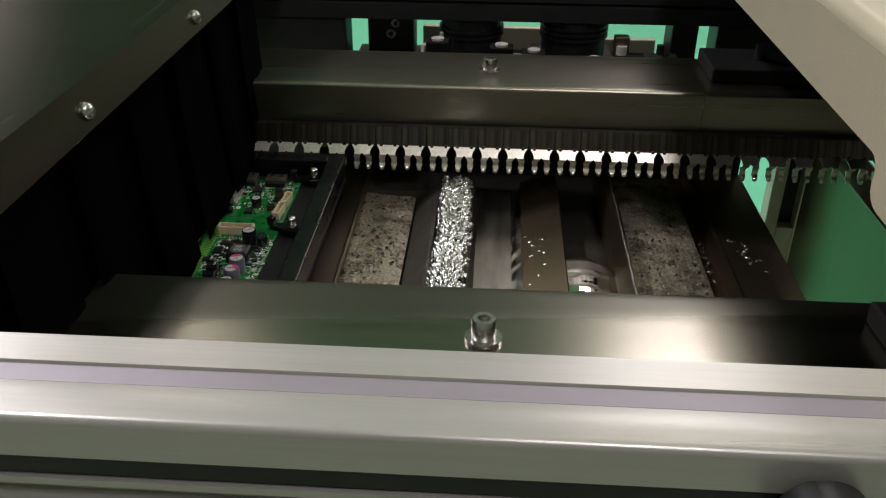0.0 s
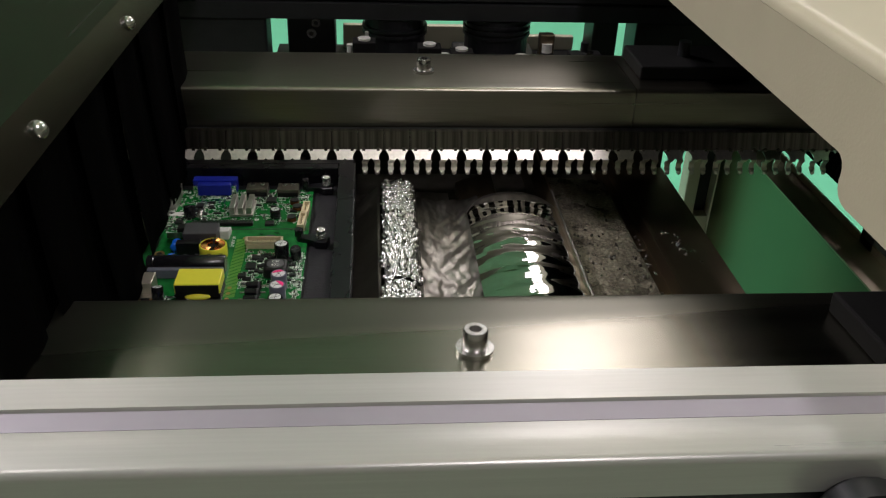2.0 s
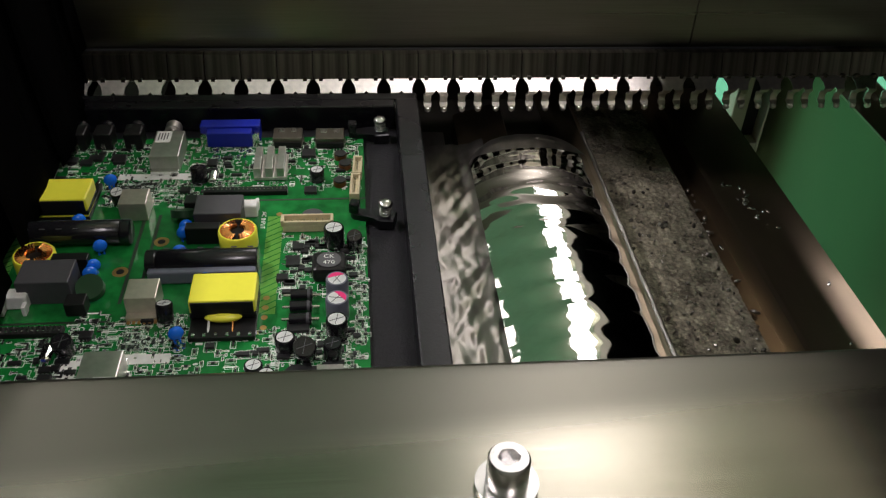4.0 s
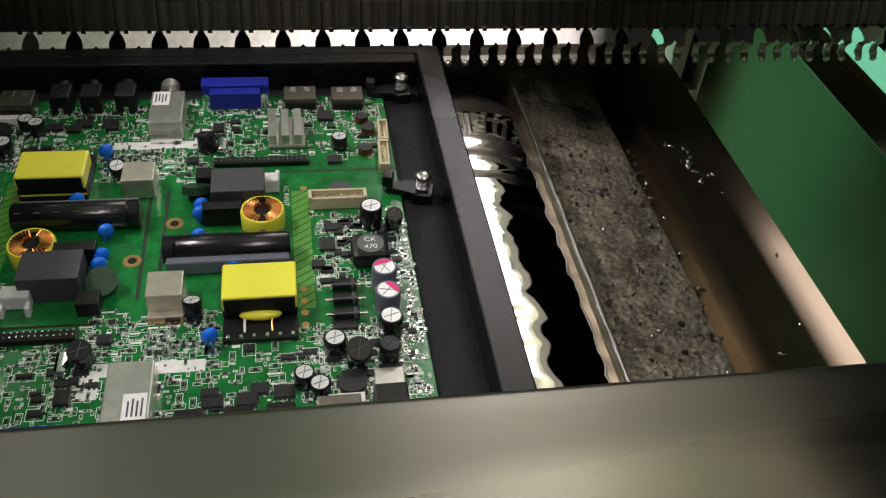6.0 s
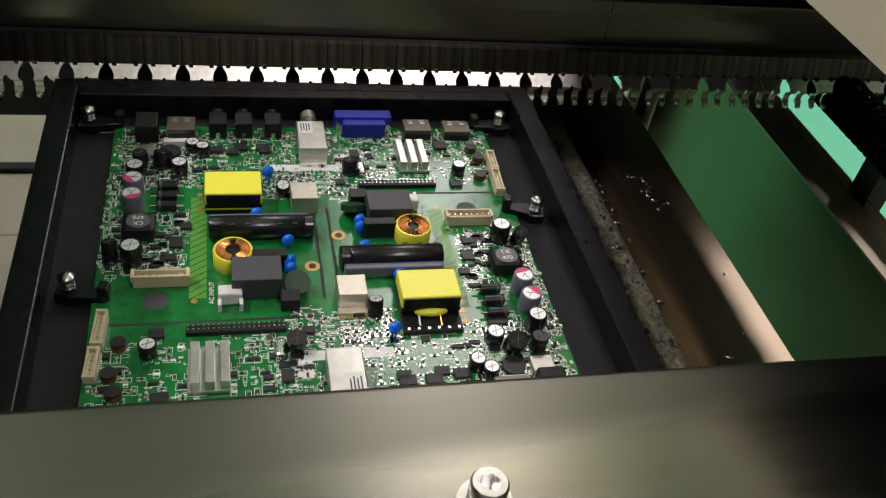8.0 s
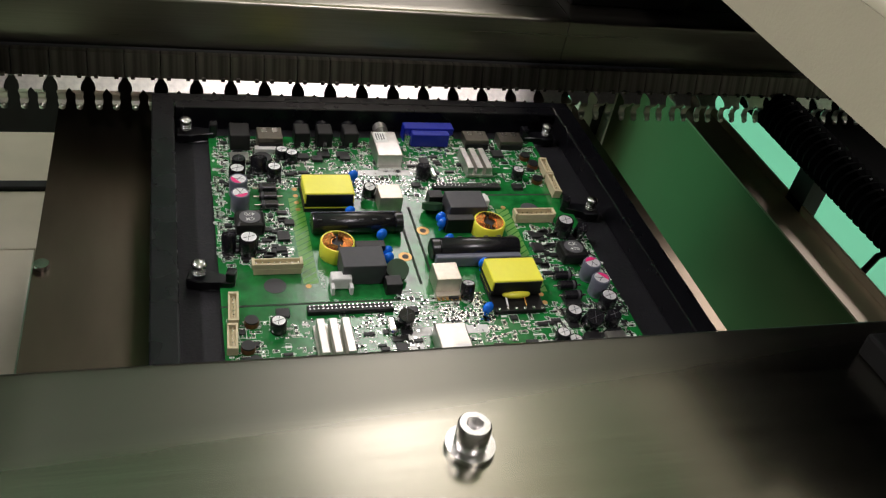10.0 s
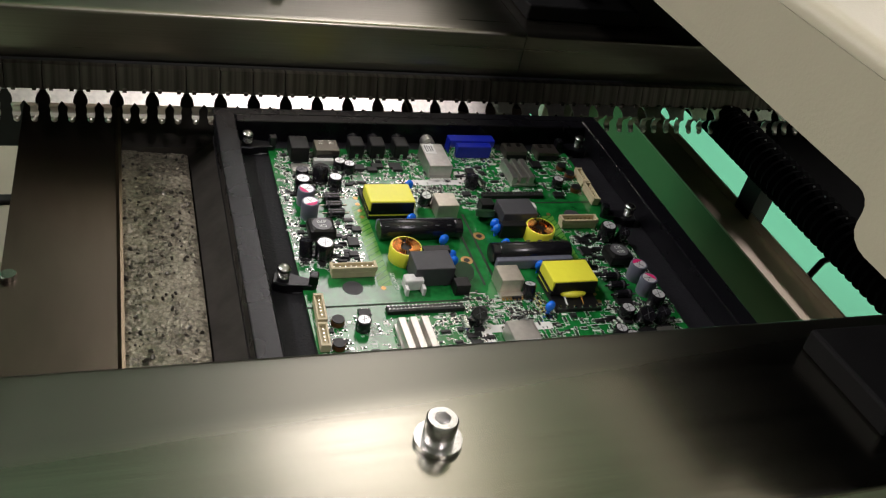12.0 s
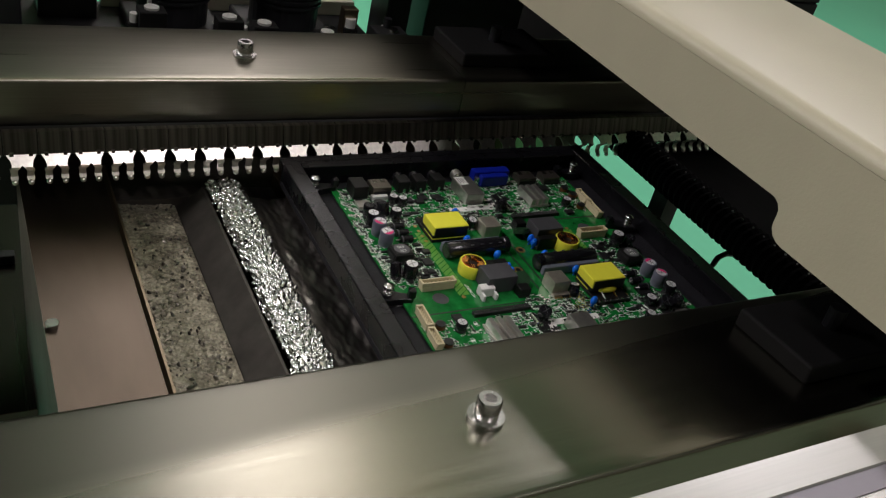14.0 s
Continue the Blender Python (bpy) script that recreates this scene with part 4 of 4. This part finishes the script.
can(4.6, 10.5, SLEEVE, CAN).put(84, 4.5)
can(3.4, 9.5, SLEEVE, SLEEVE).put(93, 3.5, tilt=20)
power = simple("power_inductor", "square black power inductor", 14.5, 13.5, 7.4, FERRITE, 2.0)
power.add("top", cyl_bm(0.0052, 0.0074, 0.0077, 24), INDUCTOR_TOP)
power.put(82, -14.8)
can(4.7, 10.6, SLEEVE_GREY, CAN, RED).put(85.6, -31.0, 40)
can(4.7, 10.6, SLEEVE_GREY, CAN, RED).put(85.7, -43.0, -30)
can(4.3, 9.6, SLEEVE, CAN).put(85.6, -54.5)
can(4.0, 6.6, SLEEVE, CAN).put(65.6, -60.5)
can(3.1, 4.2, SLEEVE, CAN).put(74.8, -64.0)
can(3.5, 6.4, SLEEVE, CAN).put(54.7, -74.6)
can(4.0, 8.0, SLEEVE, SLEEVE).put(17.7, 58.0, tilt=-14)
can(3.6, 6.5, SLEEVE, CAN).put(75.0, 58.0)
can(4.5, 8.5, SLEEVE, SLEEVE).put(-73.4, 64.2, tilt=-22)
can(3.6, 5.6, SLEEVE, CAN).put(-59.6, 78.8)
can(3.4, 8.0, SLEEVE, CAN).put(17.0, -42.0, tilt=-16)
can(3.6, 8.0, SLEEVE, SLEEVE).put(-84.0, 66.0)
for v in (-31.3, -38.6, -46.0):
    diode().put(70.8, v)
connector(22.4, 5.5, 6.4, 8).put(71.6, 18.0)
connector(17.0, 4.6, 5.6, 7).put(93.6, 46.5, 87)
connector(14.0, 4.6, 5.2, 6).put(95.0, 64.5, 87)
plug = simple("input_plug", "white plastic mains plug", 10.0, 6.0, 6.8, WHITE, 0.8)
for e in (-1, 1):
    plug.add("prong", bx(e * 4.4 - 0.8, e * 4.4 + 0.8, -7.0, -3.0, 0.1, 4.6, 0.3), WHITE)
plug.put(-43.2, -30.0)
vga().put(29.3, 96.5)
hdmi = usb(15.0, 11.0, 5.6)
hdmi.put(59.0, 95.0)
hdmi.put(81.0, 94.0)
tuner().put(0.0, 80.0)
heat_sink().put(52.0, 69.0)
usb().put(-65.3, 92.0)
simple("power_socket", "black power socket", 11, 14, 10.0, FERRITE, 0.6).put(-82.0, 91.5)
for u in (-47.0, -34.0, -19.0):
    jack().put(u, 95.0)
header = Kit("pin_header", "black two-row pin header")
header.add("strip", bx(-20, 20, -2.2, 2.2, 0.1, 2.4, 0.2), FERRITE)
for i in range(20):
    x = -19 + i * 2.0
    for y in (-1.0, 1.0):
        header.add("pin", bx(x - 0.3, x + 0.3, y - 0.3, y + 0.3, 2.4, 3.4, 0), PAD)
header.put(41.0, 47.6)
simple("bridge_block", "small black power device", 8, 7, 6.5, FERRITE).put(-18.6, -34.5)
Kit("varistor", "dark green lacquered disc").add("body", cyl_bm(0.0056, 0.0030, 0.0062, 24), DARK_GREEN, smooth=True).put(-15.0, -23.5, tilt=28, z=0.6)
for u, v in ((-17.2, 2.5), (-17.1, -11.0), (-17.4, -16.0), (23.4, -54.4), (30.5, -22.0)):
    blue_disc().put(u, v, 25)
for u, v in ((86.4, 78), (88.7, 69), (86.2, 53.5)):
    Kit("small_inductor", "small brown wound inductor").add("core", cyl_bm(0.0032, 0.0002, 0.0026, 18), BROWN_COIL, smooth=True).add("cap", cyl_bm(0.0030, 0.0026, 0.0034, 18), IC, smooth=True).put(u, v)
Kit("flat_inductor").add("body", cyl_bm(0.0050, 0.0001, 0.0020, 24), IC, smooth=True).put(70.5, -76.0)
simple("silver_crystal", "", 4.5, 10, 3.4, PAD, 1.5).put(24.0, 60.0)
simple("silver_film_part", "", 10, 8, 2.5, SILVER, 0.3).put(83.0, -76.0)
simple("cream_socket", "", 12, 4, 3.0, WHITE, 0.3).put(68.0, -84.0)
for u, v, w, d, n, turn in ((68, 3, 5, 4, 3, 0), (62, -18, 5, 4, 4, 0), (66, -7, 7, 6, 2, 90), (40, -76, 6, 4.5, 3, 0), (24, -77, 6, 4.5, 3, 0), (72, 48, 6, 5, 4, 0), (-70, 48, 9, 8, 5, 0), (-36, 80, 7, 5, 3, 0),
                         (-48, 78, 7, 5, 3, 0), (-25, 80, 7, 5, 3, 0), (12, 50, 5, 4, 3, 0), (70, 82, 7, 7, 5, 0), (22, 74, 6, 5, 4, 90), (-10, 42, 5, 3, 3, 0)):
    chip(w, d, n).put(u, v, turn)
# rings, marks and routed lines on the board
ring = Kit("plated_hole").add("ring", cyl_bm(0.0034, 0.0, 0.0001, 20), TAN).add("hole", cyl_bm(0.0017, 0.0001, 0.00016, 16), FERRITE)
ring.put(-7.0, -10.3)
Kit("test_disc").add("disc", cyl_bm(0.0052, 0.0, 0.00008, 24), GREY).put(-73.5, -28.5)
for u, v in ((-58, -29.6), (56, -30), (56, -36), (56, -42), (56, -48)):
    Kit("via_hole").add("hole", cyl_bm(0.0014, 0.0, 0.0001, 14), TAN).put(u, v)
Kit("white_slot_mark").add("strip", bx(-17.5, 17.5, -2.6, 2.6, 0.0, 0.09, 0), WHITE).put(-4.5, 63.4)
Kit("white_slot_mark").add("strip", bx(-3.2, 3.2, -6, 6, 0.0, 0.09, 0), WHITE).put(15.0, 69.0)
Kit("routed_line").add("line", bx(-0.7, 0.7, -30, 32, 0.0, 0.07, 0), GROOVE).put(-3.4, -1.0)
Kit("routed_line").add("line", bx(-47, 47, -0.6, 0.6, 0.0, 0.07, 0), GROOVE).put(-52.0, -41.5)
band = Kit("keepout_band").add("ground", bx(-3.6, 3.6, -34, 34, 0.0, 0.05, 0), HATCH)
for i in range(17):
    bm = bx(-4.4, 4.4, -0.25, 0.25, 0.05, 0.09, 0)
    bmesh.ops.rotate(bm, cent=(0, 0, 0), matrix=Matrix.Rotation(radians(35), 3, "Z"), verts=bm.verts[:])
    bmesh.ops.translate(bm, verts=bm.verts[:], vec=mm(0, -32 + i * 4, 0))
    band.add("stripe", bm, FR4)
band.put(56.5, -6.0)


def lettering(text, size, u, v, turn, z=0.00012):
    curve = bpy.data.curves.new("text", "FONT")
    curve.body, curve.size, curve.align_x, curve.align_y = text, size / 1000, "CENTER", "CENTER"
    tmp = bpy.data.objects.new("text", curve)
    me = bpy.data.meshes.new_from_object(tmp)
    me.materials.clear()
    me.materials.append(SILK)
    for k in (0, 1):
        ob = new("lettering", me)
        ob.parent = BOARD
        ob.matrix_local = Matrix.Rotation(math.pi * k, 4, "Z") @ pose(u / 1000, v / 1000, z, 0, 0, turn)
        tagged(ob, "white printed lettering")
    bpy.data.objects.remove(tmp)
    bpy.data.curves.remove(curve)


lettering("AC INPUT", 3.0, 50.8, 25.0, -90)
lettering("COLD", 3.0, 15.0, 48.5, 90)
lettering("DIP", 2.6, 62.0, -56.5, 0)
lettering("CK", 3.4, 82.0, -12.8, 0, 0.00778)
lettering("470", 3.4, 82.0, -16.8, 0, 0.00778)
lettering("5", 4.5, 11.5, 95.0, 0)
lettering("1", 4.5, 47.0, 95.0, 0)


def small_parts():
    """Resistors, pads and printed marks, too many to pick apart."""
    rnd = random.Random(11)
    zones = [(-94, 96, 50, 92, 820), (60, 97, -30, 14, 200), (58, 97, -98, -48, 330), (-12, 20, 36, 60, 110), (2, 26, -60, -38, 150), (-96, 56, -98, -86, 220), (92, 97.5, -60, 10, 110)]
    sets = {"smd_field": (B(), IC), "solder_pad_field": (B(), PAD), "print_field": (B(), SILK)}
    def brick(bm, x0, x1, y0, y1, z0, z1):
        v = [bm.verts.new(mm(x, y, z)) for z in (z0, z1) for x, y in ((x0, y0), (x1, y0), (x1, y1), (x0, y1))]
        for f in ((4, 5, 6, 7), (0, 1, 5, 4), (1, 2, 6, 5), (2, 3, 7, 6), (3, 0, 4, 7)):
            bm.faces.new([v[i] for i in f])
    for x0, x1, y0, y1, count in zones:
        for _ in range(count):
            x, y = round(rnd.uniform(x0, x1) / 1.1) * 1.1, round(rnd.uniform(y0, y1) / 1.1) * 1.1
            along = rnd.random() < 0.5
            l, w, h = rnd.choice(((1.0, 0.5, 0.4), (1.6, 0.8, 0.5), (0.8, 0.45, 0.3), (2.2, 1.2, 0.6)))
            a, b = (l, w) if along else (w, l)
            kind = rnd.random()
            for s in (1, -1):
                if kind < 0.62:
                    brick(sets["smd_field"][0], s * x - a * 0.36, s * x + a * 0.36, s * y - b * 0.36, s * y + b * 0.36, 0, h)
                    for e in (-1, 1):
                        dx, dy = (e * l * 0.55, 0) if along else (0, e * l * 0.55)
                        brick(sets["solder_pad_field"][0], s * x + dx - w * 0.45, s * x + dx + w * 0.45, s * y + dy - w * 0.45, s * y + dy + w * 0.45, 0, h * 0.75)
                elif kind < 0.74:
                    brick(sets["solder_pad_field"][0], s * x - w * 0.6, s * x + w * 0.6, s * y - w * 0.6, s * y + w * 0.6, 0, 0.12)
                else:
                    brick(sets["print_field"][0], s * x - a * 1.2, s * x + a * 1.2, s * y - b * 0.3, s * y + b * 0.3, 0, 0.05)
                if rnd.random() < 0.85:
                    q = l * 0.95
                    px, py = (q, w * 0.9) if along else (w * 0.9, q)
                    for e in (-1, 1):
                        brick(sets["print_field"][0], s * x - px, s * x + px, s * y + e * py - 0.08, s * y + e * py + 0.08, 0, 0.05)
                        brick(sets["print_field"][0], s * x + e * px - 0.08, s * x + e * px + 0.08, s * y - py, s * y + py, 0, 0.05)
    # larger printed outlines and connected runs of pads
    for _ in range(90):
        x0, x1, y0, y1, _n = rnd.choice(zones[:3])
        x, y, w, d = rnd.uniform(x0 + 3, x1 - 3), rnd.uniform(y0 + 3, y1 - 3), rnd.uniform(1.5, 3.6), rnd.uniform(1.2, 3.0)
        for s in (1, -1):
            for e in (-1, 1):
                brick(sets["print_field"][0], s * x - w, s * x + w, s * y + e * d - 0.1, s * y + e * d + 0.1, 0, 0.06)
                brick(sets["print_field"][0], s * x + e * w - 0.1, s * x + e * w + 0.1, s * y - d, s * y + d, 0, 0.06)
                for i in range(int(w)):
                    px = s * x + (i - (int(w) - 1) / 2) * 1.6
                    brick(sets["solder_pad_field"][0], px - 0.4, px + 0.4, s * y + e * d * 0.7 - 0.35, s * y + e * d * 0.7 + 0.35, 0, 0.3)
            brick(sets["smd_field"][0], s * x - w * 0.75, s * x + w * 0.75, s * y - d * 0.45, s * y + d * 0.45, 0, 1.1)
    for name, (bm, mat) in sets.items():
        tagged(part(name, bm, mat, BOARD), kind="stuff")


small_parts()


# ---- pallet clips ----
def clips():
    """Black swivel clips with a spring screw, three down each side."""
    spots = [(107.5, 100, 180), (107.5, 22.8, 165), (110.5, -100, 180), (-107.5, -100, 0), (-107.5, -22.8, -15), (-110.5, 100, 0)]
    for u, v, turn in spots:
        bm = B()
        prism(bm, [mm(*p) for p in ((-5, -4), (2, -5), (6, -3.5), (15, -2.5), (17, 0), (15, 2.5), (6, 3.0), (2, 5), (-5, 4))], -0.0116, -0.0062)
        bmesh.ops.bevel(bm, geom=bm.edges[:], offset=0.0006, segments=1, affect="EDGES")
        arm = part("clip", bm, PALLET, PALLET_OB, "black swivel clip")
        arm.matrix_local = pose(u / 1000, v / 1000, 0, 0, 0, turn)
        part("toe", bx(12.5, 17, -2.6, 2.6, -6.2, -1.0, 0.6), PALLET, arm)
        bm = B()
        for i in range(4):
            z = -5.6 + i * 1.25
            pts = 18
            ringv = []
            for j in range(pts):
                a = 6.28318 * j / pts
                row = []
                for q in range(6):
                    b = 6.28318 * q / 6
                    r = 2.6 + 0.42 * math.cos(b)
                    row.append(bm.verts.new(mm(r * math.cos(a), r * math.sin(a), z + 1.25 * j / pts + 0.42 * math.sin(b))))
                ringv.append(row)
            for j in range(pts):
                for q in range(6):
                    p2 = ringv[(j + 1) % pts]
                    if j < pts - 1:
                        bm.faces.new((ringv[j][q], p2[q], p2[(q + 1) % 6], ringv[j][(q + 1) % 6]))
        part("spring", bm, BOLT, arm, "coiled steel spring", smooth=True)
        part("stud", cyl_bm(0.0014, -0.0062, 0.0, 12), BOLT, arm)
        bm = B()
        bmesh.ops.create_uvsphere(bm, u_segments=16, v_segments=8, radius=1.0, matrix=Matrix.Translation(mm(0, 0, 0.2)) @ Matrix.Diagonal((0.0036, 0.0036, 0.0018, 1)))
        part("screw_head", bm, BOLT, arm, smooth=True)


clips()


# ---- right-hand clutter under the hood ----
def conduit():
    """A black corrugated hose along the hood."""
    c = thing("corrugated_conduit", "black corrugated cable conduit with light specks", "conduit", at=pose(0.330, 0, -0.004))
    bm = B()
    n = 16
    rings = []
    for i in range(150):
        y = -0.16 + i * 0.0036
        r = 0.0150 if i % 2 else 0.0132
        rings.append([bm.verts.new((r * math.cos(6.28318 * k / n), y, r * math.sin(6.28318 * k / n))) for k in range(n)])
    for a, b in zip(rings, rings[1:]):
        for k in range(n):
            bm.faces.new((a[k], a[(k + 1) % n], b[(k + 1) % n], b[k]))
    bmesh.ops.recalc_face_normals(bm, faces=bm.faces[:])
    part("hose", bm, RUBBER, c)
    for i in range(24):
        bm = B()
        bmesh.ops.create_icosphere(bm, subdivisions=1, radius=0.0008)
        bmesh.ops.translate(bm, verts=bm.verts[:], vec=(-0.0020, -0.11 + i * 0.0115, 0.0144))
        part("rivet", bm, CAN, c)
    return c


conduit()
# panel set here to stop the right-hand lamp from reaching the board
tagged(part("hood_shade_panel", along_y(B(), [(0.345, 0.070), (0.347, 0.073), (0.2705, 0.0948), (0.2685, 0.0922)], -0.20, 0.80), RUBBER), "matt black panel added under the cream hood to shade the board", "panel")
# added black sheet in place of the unlit space beyond the conduit
tagged(part("dark_fill_sheet", along_y(B(), [(0.352, -0.016), (0.75, -0.030), (0.75, -0.034), (0.352, -0.020)], -0.20, 0.80), RUBBER), "near-black sheet standing in for the dark space beside the conduit", "panel")
tagged(part("conduit_bracket", along_x(B(), [(0.075, -0.02), (0.093, -0.02), (0.093, -0.95), (0.075, -0.95)], 0.335, 0.350), BLACK), "black support post under the conduit", "bracket")


def cable():
    bm = B()
    pts = []
    for i in range(13):
        a = i / 12
        pts.append(Vector((0.368 + 0.160 * a, 0.020 + 0.062 * math.sin(min(1.0, a * 1.9) * 1.5708), -0.200 + 0.102 * math.sin(min(1.0, a * 2.2) * 1.5708) - 0.03 * max(0.0, a - 0.5))))
    rings = []
    for i, p in enumerate(pts):
        d = (pts[min(i + 1, 12)] - pts[max(i - 1, 0)]).normalized()
        e = d.cross(Vector((0, 1, 0.2))).normalized()
        g = d.cross(e)
        rings.append([bm.verts.new(p + (e * math.cos(6.28318 * k / 8) + g * math.sin(6.28318 * k / 8)) * 0.0028) for k in range(8)])
    for a, b in zip(rings, rings[1:]):
        for k in range(8):
            bm.faces.new((a[k], a[(k + 1) % 8], b[(k + 1) % 8], b[k]))
    tagged(part("cable", bm, BLACK, smooth=True), "black cable looping from the conduit", "cable")


cable()

# ---- left-hand base frame below the conveyor ----
tagged(part("base_frame_sheet", box(B(), -0.60, -0.184, 0.392, 0.640, -0.262, -0.250, 0.001), CREAM_SHEET), "cream painted sheet of the machine base frame", "sheet", "base frame")
tagged(part("base_frame_sheet", box(B(), -0.60, -0.184, 0.296, 0.380, -0.262, -0.250, 0.001), CREAM_SHEET), "cream painted sheet of the machine base frame", "sheet", "base frame")
tagged(part("base_frame_sheet", box(B(), -0.60, -0.2040, 0.060, 0.295, -0.262, -0.250, 0.001), CREAM_SHEET), "cream painted sheet of the machine base frame", "sheet", "base frame")
tagged(part("base_frame_bar", box(B(), -0.60, -0.150, 0.3805, 0.3915, -0.270, -0.246, 0.001), BLACK_METAL), "thin black bar between the cream sheets", "bar")
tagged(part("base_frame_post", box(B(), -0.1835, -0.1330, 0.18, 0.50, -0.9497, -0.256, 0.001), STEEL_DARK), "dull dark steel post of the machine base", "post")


# ---- solder splashes on the brown plate ----
def splashes():
    rnd = random.Random(21)
    bm = B()
    for cx, cy, n, spread in ((0.192, 0.095, 14, 0.009), (0.186, 0.112, 3, 0.006), (0.20, 0.06, 3, 0.02), (0.19, 0.00, 4, 0.03), (0.036, 0.07, 12, 0.010), (0.034, 0.02, 4, 0.012)):
        for _ in range(n):
            x, y = rnd.gauss(cx, spread * 0.4), rnd.gauss(cy, spread)
            r = rnd.uniform(0.0004, 0.0014)
            z = lev(x) if x > 0.1 else -0.0425 + 0.336 * (x - 0.0252)
            bmesh.ops.create_icosphere(bm, subdivisions=1, radius=r, matrix=Matrix.Translation((x, y, z + r * 0.2)) @ Matrix.Rotation(rnd.uniform(0, 3), 4, "Z") @ Matrix.Diagonal((2.2, 0.8, 0.6, 1)))
    tagged(part("solder_splashes", bm, SOLDER_ROUGH, smooth=True), "bright solder splashes on the steel plates", "splashes", kind="stuff")
    bm = B()
    for i in range(60):
        y = -0.2 + i * 0.0055 + rnd.uniform(-0.003, 0.003)
        r = rnd.uniform(0.0006, 0.0020)
        x = 0.157 + rnd.uniform(-0.004, 0.008)
        bmesh.ops.create_icosphere(bm, subdivisions=1, radius=r, matrix=Matrix.Translation((x, y, -0.0595)) @ Matrix.Rotation(rnd.uniform(0, 3), 4, "Z") @ Matrix.Diagonal((1.8, 0.8, 0.7, 1)))
    tagged(part("solder_flakes", bm, SOLDER_DULL, smooth=True), "grey solder flakes along the trough", "flakes", kind="stuff")


splashes()


def motions():
    end = 14.0
    steps = [end * i / 56 for i in range(57)]
    for c in CHAINS:
        walk(c, [(t, pose(SPEED * t, 0, 0)) for t in steps])
    walk(PALLET_OB, [(t, pose(CX + SPEED * t, 0, 0)) for t in steps])
    walk(BOARD, [(t, pose(CX + SPEED * t, 0, -0.0095)) for t in steps])
    # the splashing crest boils: every length shakes on its own
    for i, c in enumerate(CRESTS):
        rnd = random.Random(100 + i)
        walk(c, [(t, pose(rnd.uniform(-0.0012, 0.0012), rnd.uniform(-0.004, 0.004), rnd.uniform(-0.0012, 0.0006), 0, rnd.uniform(-1.5, 1.5), 0)) for t in steps])
    # the main wave wells up over its nozzle
    rise = [(0.0, -0.058, -0.0230), (0.5, -0.056, -0.0220), (0.9, -0.052, -0.0205), (1.2, -0.034, -0.0120), (1.5, -0.006, -0.0030), (2.0, 0.0, 0.0)]
    swell = [(t, pose(0, 0.0012 * math.sin(t * 5), 0.0004 * math.sin(t * 4), 0.15 * math.sin(t * 3), 0, 0)) for t in [2.25 + 0.25 * i for i in range(48)]]
    walk(MAIN, [(t, pose(0, y, z)) for t, y, z in rise] + swell)
    pour = [(0.0, -0.0160), (1.3, -0.0150), (1.6, -0.0070), (1.9, -0.0015), (2.2, 0.0)]
    walk(FLOW, [(t, pose(0, 0, z)) for t, z in pour] + [(t, pose(0.0006 * math.sin(t * 6), 0.0015 * math.sin(t * 4.3), 0.0003 * math.sin(t * 7))) for t in [2.5 + 0.25 * i for i in range(47)]])
    # the curtain drags on the pallet, then hangs back
    lay = [(0.0, 0.0), (3.0, 0.0), (6.0, 0.0), (8.0, 0.0), (10.0, 12.0), (14.0, 12.0)]
    walk(CURTAIN, [(t, pose(-0.186, 0, 0.118, 0, a, 0)) for t, a in lay])


motions()
